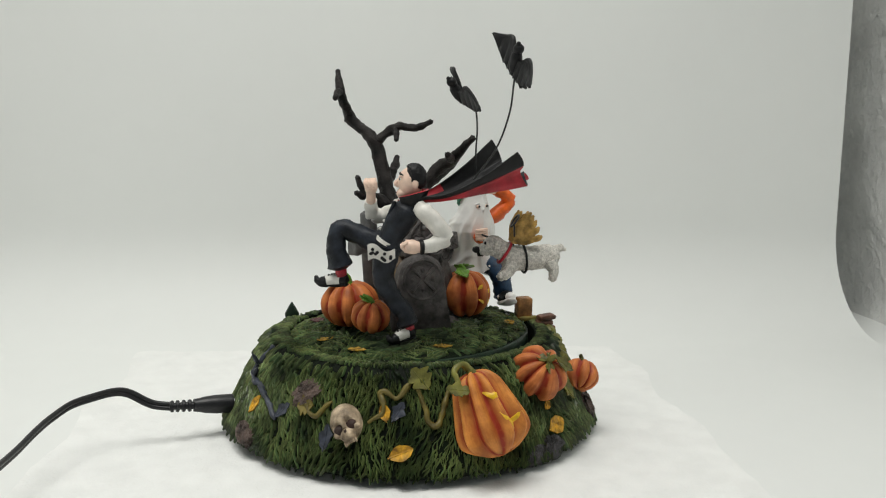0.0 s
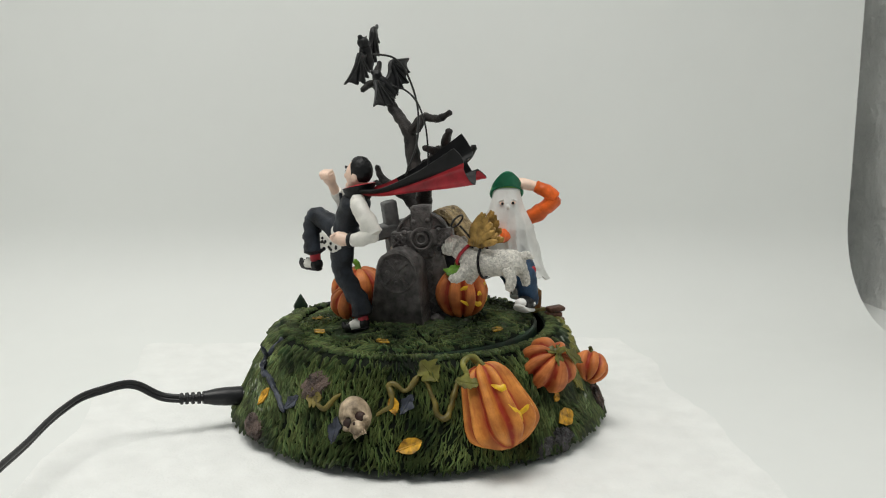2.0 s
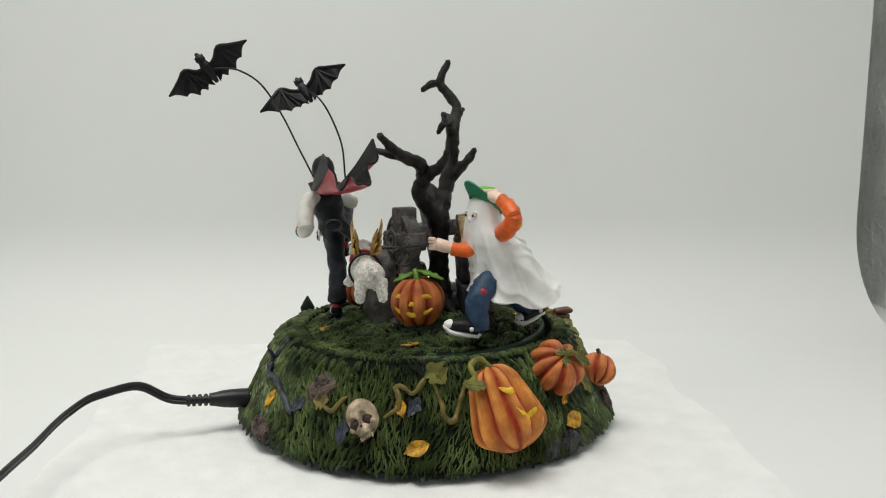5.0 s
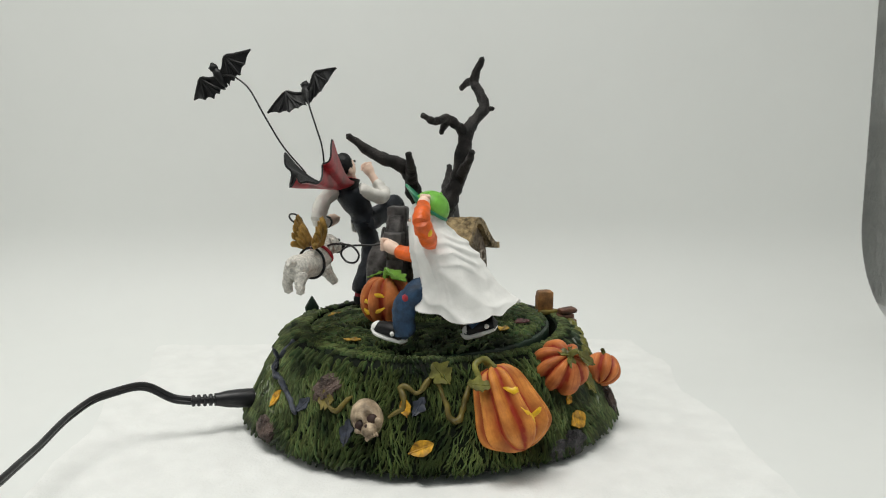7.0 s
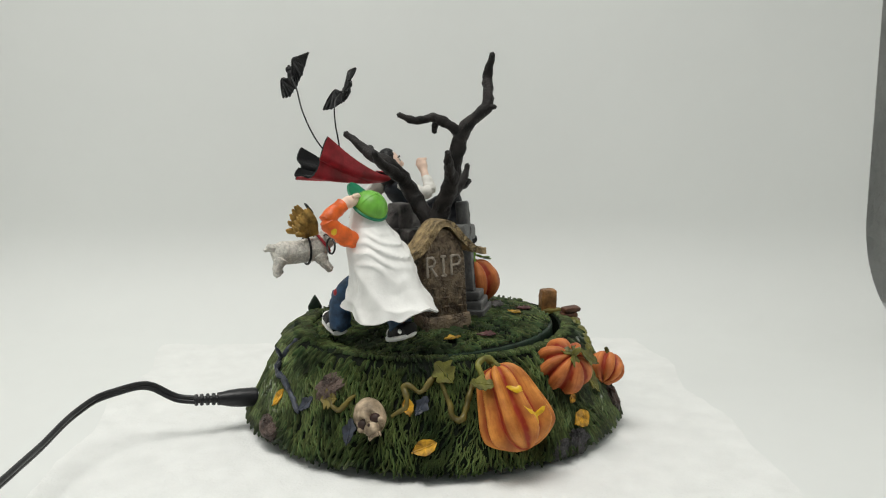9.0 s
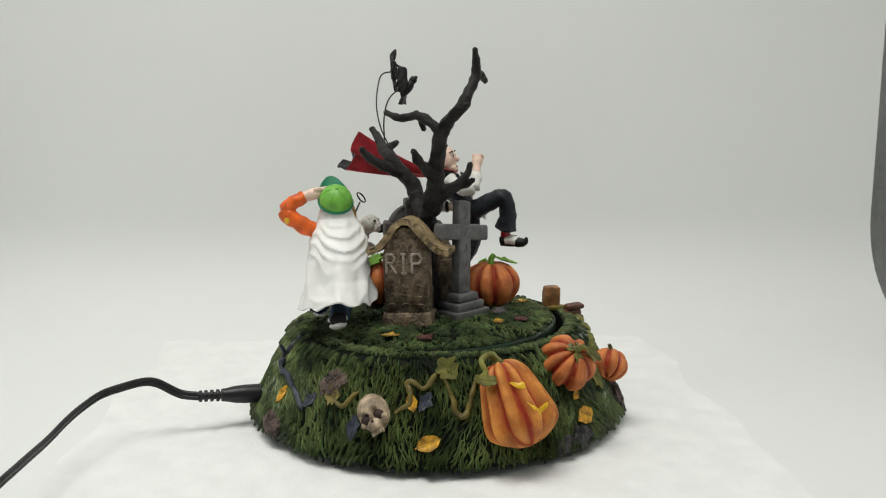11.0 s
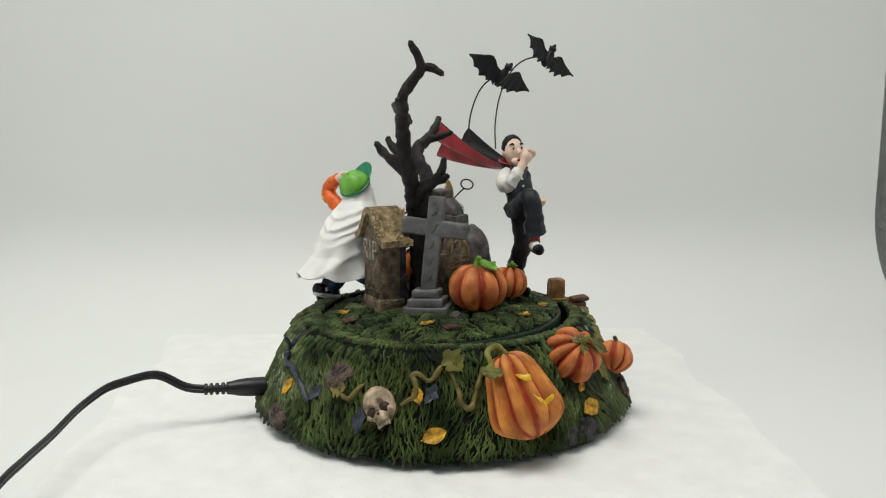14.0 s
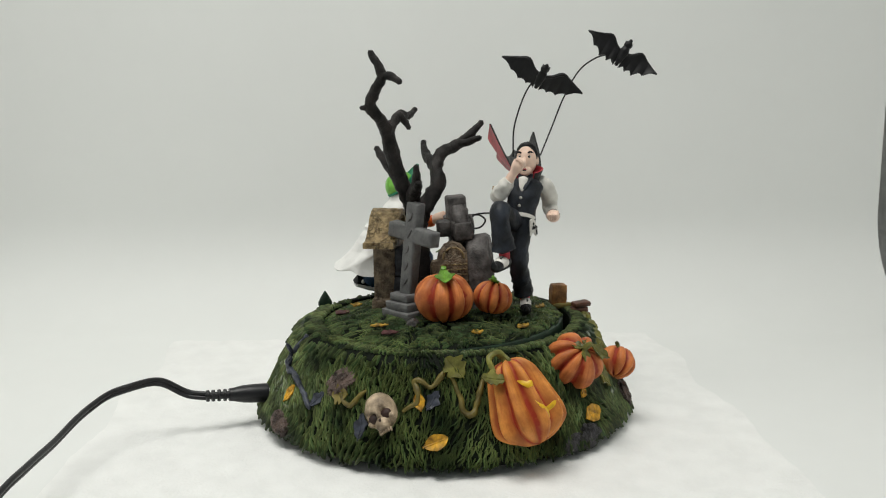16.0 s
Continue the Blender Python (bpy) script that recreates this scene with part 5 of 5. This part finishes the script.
def brim(u, v):
    a = math.pi * (0.10 + 0.80 * u)
    r = 7.6 + 7.6 * v * math.sin(a) ** 0.6
    return cc + CR @ (V(7.3 * math.cos(a) * (1 + 0.03 * v), -r * math.sin(a) ** 0.8, -1.0 + 3.6 * v - 2.0 * v * abs(math.cos(a)) ** 2))


s.sheet(brim, 20, 8, 0.9, CD_, CD_)
# raised arm holding the cap
s.tube([V(44.5, 33, 97), V(51, 36.5, 101), V(57.5, 38.8, 106.5), V(59.0, 39.2, 109)], [3.6, 3.9, 3.9, 3.6], OR_, 14, 5, lump=0.25)
s.tube([V(59.0, 39.0, 108.5), V(55.5, 37.0, 112.2), V(51.0, 34.6, 114.6)], [3.7, 3.5, 3.1], OR_, 14, 5, lump=0.25)
s.tube([V(51.0, 34.6, 114.6), V(47.5, 32.6, 115.6), V(44, 30.6, 116.2)], [2.4, 2.8, 2.4], SK_, 12, 4)
for k in range(4):
    s.tube([V(46 - 0.5 * k, 34.0 - 1.5 * k, 117.8), V(43.3 - 0.5 * k, 32.3 - 1.5 * k, 118.1), V(41.3 - 0.4 * k, 31.0 - 1.4 * k, 116.8)], [0.9, 0.9, 0.7], SK_, 7, 3)
s.ball((57.0, 41.4, 104.5), (1.5, 1.5, 1.9), YE_, None, 10, 7)
# forward arm with its fist
s.tube([V(39, 24, 92), V(40.5, 18, 91.2), V(40.6, 12.6, 92.3)], [3.2, 3.4, 3.2], OR_, 14, 5, lump=0.25)
s.tube([V(40.6, 12.4, 92.4), V(40.2, 9.6, 93.4), V(39.6, 5.6, 94.6)], [2.4, 3.0, 3.0], SK_, 12, 4)
for k in range(4):
    s.tube([V(42.6, 5.0, 97.2 - 1.4 * k), V(39.8, 2.8, 97.0 - 1.4 * k), V(37.2, 4.4, 96.6 - 1.4 * k)], [0.9, 1.0, 0.8], SK_, 7, 3)
# legs in jeans, and dark sneakers with white soles
s.tube([V(41, 31, 79), V(48, 26, 74.5), V(51.2, 22.5, 69), V(52.2, 22.6, 62), V(52.2, 22.8, 57.5)], [6.0, 5.8, 5.4, 5.0, 4.8], DE_, 14, 5, lump=0.2)
s.tube([V(33, 38, 77), V(31.5, 41, 69), V(31, 45, 63.5), V(31, 48.5, 60)], [6.0, 5.4, 5.0, 4.7], DE_, 14, 5, lump=0.2)
s.ball((53.4, 25.2, 74.2), (1.9, 1.9, 2.0), RE_, None, 10, 7)


def sneaker(heel, toe, up):
    d = toe - heel
    n = d.normalized()
    s.tube([heel, heel + d * 0.4 + up * 0.6, heel + d * 0.8, toe], [3.8, 4.1, 3.5, 2.4], BL_, 14, 4, flat=0.85, up=up)
    s.tube([heel - n * 0.8 - up * 2.4, heel + d * 0.45 - up * 2.6, heel + d * 0.85 - up * 2.3, toe + n * 0.6 - up * 1.0], [3.6, 4.1, 3.9, 2.6], SH_, 14, 4, flat=0.42, up=up)
    s.ball(toe - n * 1.6 + up * 0.3, (3.0, 3.0, 2.4), SH_, None, 14, 9)
    side = n.cross(up).normalized()
    for k in (-1, 1):
        s.ball(heel + d * 0.25 + side * 3.6 * k + up * 0.6, 1.15, SH_, None, 10, 6)


sneaker(V(52.6, 22.0, 57.3), V(55.0, 8.5, 60.6), Vector((0.05, 0.25, 1)).normalized())
sneaker(V(28.5, 54.5, 60.8), V(34.5, 43.0, 56.6), Vector((-0.1, 0.3, 1)).normalized())
thing("sheet_figurine", "painted resin figurine under a white sheet with a green cap", "figurine", (40, 32, 53), shape=s, mats=GM)

# ---------------------------------------------------------------- winged dog on a lead
dog = thing("dog_figurine", "white shaggy dog figurine with gold wings leaping on its lead", "figurine", (61, -25, 80))
s = Shape()


def furry(q, amp=0.5):
    return q + noise.noise_vector(q * 0.55) * amp * 0.6 + noise.noise_vector(Vector((q.x * 0.7, q.y * 2.4, q.z * 2.4))) * amp * 0.6


s.tube([V(47.5, -27.2, 88), V(53, -26.6, 87), V(61, -25.3, 86.5), V(69, -23.2, 87), V(73, -22, 87.5)], [5.2, 6.0, 5.8, 5.8, 4.4], 0, 30, 10)
s.tube([V(50, -27, 88.5), V(46.5, -27.4, 91), V(43, -27.5, 92.8)], [5.2, 4.8, 4.4], 0, 20, 6)
s.ball((42.4, -27.4, 93.4), (5.2, 4.9, 4.8), 0, None, 24, 16)
s.tube([V(41, -27.3, 92.6), V(37.6, -27, 91.6), V(36.2, -26.9, 91.4)], [3.6, 2.9, 2.2], 0, 16, 5)
for sy in (-1, 1):
    s.tube([V(44.5, -27.4 + 3.4 * sy, 97), V(44.2, -27.4 + 5.2 * sy, 95), V(43.8, -27.4 + 5.6 * sy, 91.4)], [1.2, 1.7, 0.8], 0, 12, 4, flat=0.6)
s.tube([V(72.5, -22.2, 89.5), V(75.5, -21.3, 90.2), V(78.0, -20.8, 89.2)], [2.3, 1.9, 0.9], 0, 14, 5)
for pts in (((51, -30.5, 84.5), (48, -33.5, 80.8), (44.5, -35.2, 79.8)), ((51, -23.5, 84), (48.2, -22.5, 79.6), (45.6, -22, 76.5)),
            ((69.5, -27, 84.5), (71, -28, 80), (70.2, -28.3, 75.8)), ((70.5, -19.5, 84.5), (72.6, -18.8, 80.5), (73.2, -18.3, 76.6))):
    a, b, c = (V(q) for q in pts)
    s.tube([a, b, c], [3.4, 2.4, 1.9], 0, 16, 8)
s.v = [tuple(furry(Vector(q))) for q in s.v]
part("body", s, FUR, dog, "white shaggy coat")
s = Shape()
s.ball((34.4, -26.9, 91.8), (2.0, 2.5, 1.6), 0, None, 14, 10)
for sy in (-1, 1):
    s.ball((38.6, -27.2 + 2.8 * sy, 95.2), (0.75, 0.75, 0.75), 0, None, 8, 6)
s.tube([V(35.2, -26.9, 89.8), V(37.5, -26.9, 89.3)], [1.3, 1.0], 0, 8, 3)
part("muzzle", s, BLACK, dog, "black nose and eyes")


def band(c, n, R, w, n_seg=26):
    z = Vector(n).normalized()
    x = z.orthogonal().normalized()
    y = z.cross(x)
    sh = Shape()
    sh.tube([Vector(c) + (x * math.cos(2 * math.pi * k / n_seg) + y * math.sin(2 * math.pi * k / n_seg)) * R for k in range(n_seg + 1)], [w] * (n_seg + 1), 0, 8, 1)
    return sh


part("collar", band((47.8, -27.3, 90.0), (0.80, 0, -0.55), 5.6, 0.75), RED, dog, "red collar")
part("harness", band((56.5, -26.1, 86.9), (1, 0.15, 0.05), 7.1, 0.6), BLACK, dog, "black harness strap")
for tip, root, lean in ((V(58.4, -30.5, 110.4), V(54.5, -28.6, 93.5), -1), (V(55.6, -18.2, 109.8), V(54.5, -24.0, 93.5), 1)):
    s = Shape()
    for k in range(6):
        f = k / 5
        end = tip + V(0.5 + 6.5 * f, lean * (-0.8) * f, -1.0 - 12.0 * f * f)
        st = root + V(-3.2 + 6.0 * f, lean * 0.8, 1.5 - 1.0 * f)
        s.tube([st, st.lerp(end, 0.45) + V(-0.8, lean * 1.2, 0.4), st.lerp(end, 0.8) + V(0, lean * 0.8, 0), end], [1.0, 1.5, 1.5, 0.6], 0, 8, 4, flat=0.45, up=(0, 1, 0))
        if k < 5:
            mid = st.lerp(end, 0.4) + V(1.0, lean * -0.6, 0)
            s.tube([st, mid, mid.lerp(end, 0.5)], [1.4, 1.5, 0.7], 0, 8, 3, flat=0.5, up=(0, 1, 0))
    part("wing", s, GOLD, dog, "gold painted feathered wing")
s = Shape()
s.tube([V(51.8, -27.5, 92), V(52.2, -29.5, 97), V(51.8, -34, 101.5), V(51.4, -37, 104)], [0.45] * 4, 0, 8, 5)
s.tube([V(51.4, -39.2, 106.4) + V(0.5 * math.sin(2 * math.pi * k / 24) * 3.6, 3.6 * math.cos(2 * math.pi * k / 24), 2.6 * math.sin(2 * math.pi * k / 24)) for k in range(25)], [0.45] * 25, 0, 8, 1)
part("halo", s, WIRE, dog, "black wire halo")
s = Shape()
LEAD = [V(39.4, 3.6, 95), V(42, -2, 94.4), V(44.5, -7, 94.5), V(47.0, -12, 94), V(48.2, -15, 91), V(48.2, -12, 87.2), V(47.2, -7.5, 87), V(46.3, -6, 90.5), V(46.5, -9.5, 94.2), V(47.2, -15, 95.0), V(47.6, -20, 94.8), V(47.6, -23.5, 93.8)]
s.tube(LEAD, [0.5] * len(LEAD), 0, 8, 6)
part("lead", s, WIRE, dog, "black wire lead looped once")

# ---------------------------------------------------------------- bats on wires


# trailing edge of a bat wing: share of the span, depth behind the arm
CUSPS = ((0.0, 7.0), (0.20, 6.8), (0.42, 6.8), (0.68, 4.0), (1.0, 0.0))


def bat(head, low, high, tail_dir, wire, label):
    """A bat: body, head, two ribbed wings between the given wing tips, and its wire."""
    head, low, high = V(head), V(low), V(high)
    c = (low + high) * 0.5
    ax = (high - low).normalized()
    fwd = Vector(tail_dir) * -1
    fwd = (fwd - ax * fwd.dot(ax)).normalized()
    up = ax.cross(fwd)
    mid = head - fwd * 5.0
    ob = thing("bat", label, "bat", mid, group="bats on wires")
    s = Shape()
    s.tube([mid - fwd * 6.5, mid - fwd * 3, mid + fwd * 1.0, head - fwd * 1.5], [0.9, 2.0, 2.4, 1.7], 0, 12, 4, lump=0.2)
    s.ball(head, (2.2, 2.2, 2.1), 0, None, 14, 10)
    for k in (-1, 1):
        s.tube([head + ax * 1.2 * k, head + ax * 1.9 * k + fwd * 1.4 + up * 1.2], [0.9, 0.2], 0, 7, 3)
    s.tube([head + fwd * 1.4 - up * 0.4, head + fwd * 2.8 - up * 0.6], [1.2, 0.8], 0, 8, 3)
    part("body", s, BLACK, ob)
    for tip in (low, high):
        root = mid + (tip - mid).normalized() * 1.5
        out = tip - root
        L = out.length
        e = out / L
        s = Shape()

        def skin(u, v, e=e, root=root, L=L):
            lead = 0.6 + 4.2 * (u / 0.38) ** 1.6 if u < 0.38 else 4.8 * ((1 - u) / 0.62) ** 1.15
            k = next(i for i in range(4) if u <= CUSPS[i + 1][0])
            (u0, d0), (u1, d1) = CUSPS[k], CUSPS[k + 1]
            f = (u - u0) / (u1 - u0)
            trail = d0 + (d1 - d0) * f - 1.9 * math.sin(math.pi * f) * (1 - 0.4 * u)
            chord = lead - v * (lead + max(0.0, trail) + 0.25)
            camber = 2.0 * math.sin(math.pi * u) * (1 - 0.5 * v) - 0.7 * math.sin(math.pi * f) * v
            return root + e * (L * u) + fwd * chord + up * camber
        s.sheet(skin, 40, 8, 0.75)
        s.tube([skin(u, 0.0) + up * 0.2 for u in (0.0, 0.18, 0.38, 0.6, 0.85, 0.99)], [0.9, 0.9, 1.0, 0.8, 0.6, 0.45], 0, 7, 3)
        wing = part("wing", s, BLACK, ob)
        for u in (0.02, 0.20, 0.42, 0.68):
            s = Shape()
            s.tube([skin(0.38, 0.02) + up * 0.4, skin(0.38 + (u - 0.38) * 0.5, 0.5) + up * 0.6, skin(u, 0.98) + up * 0.4], [0.75, 0.7, 0.45], 0, 6, 3)
            part("finger", s, BLACK, wing)
    s = Shape()
    s.tube([mid] + [V(q) for q in wire], [0.42] * (len(wire) + 1), 0, 8, 6)
    part("wire", s, WIRE, ob, "thin black support wire")
    return ob


bat((47, -92.6, 179.5), (48.8, -106.5, 164.2), (39.1, -73.8, 187.5), (-0.10, 0.35, -0.9), [(46.6, -83, 175.5), (48.8, -75.6, 174), (48.4, -67.2, 168), (47.2, -59.4, 155), (41.8, -53.6, 140), (32, -49, 126.5)], "black bat with spread ribbed wings on a long wire")
bat((23.1, -54.1, 169.2), (33.6, -70.8, 156.3), (24.1, -32.4, 176.5), (0.45, 0.2, -0.85), [(31, -46, 163), (34.3, -41.5, 157.5), (35.2, -37.5, 148.5), (34.6, -35, 139), (34.2, -34.5, 126)], "black bat with spread ribbed wings on a short wire")


# ---------------------------------------------------------------- movement
SPEED = 17.93  # degrees a second, clockwise seen from above


LEAN = pose(0, 0, 0, -0.3, -2.01, 0)  # the turntable sits slightly askew in the base


def motions():
    """Everything on the turntable goes round with it."""
    for ob, m in MOVING:
        walk(ob, [(k / 2, LEAN @ pose(0, 0, 0, 0, 0, -SPEED * k / 2) @ m) for k in range(33)])


motions()
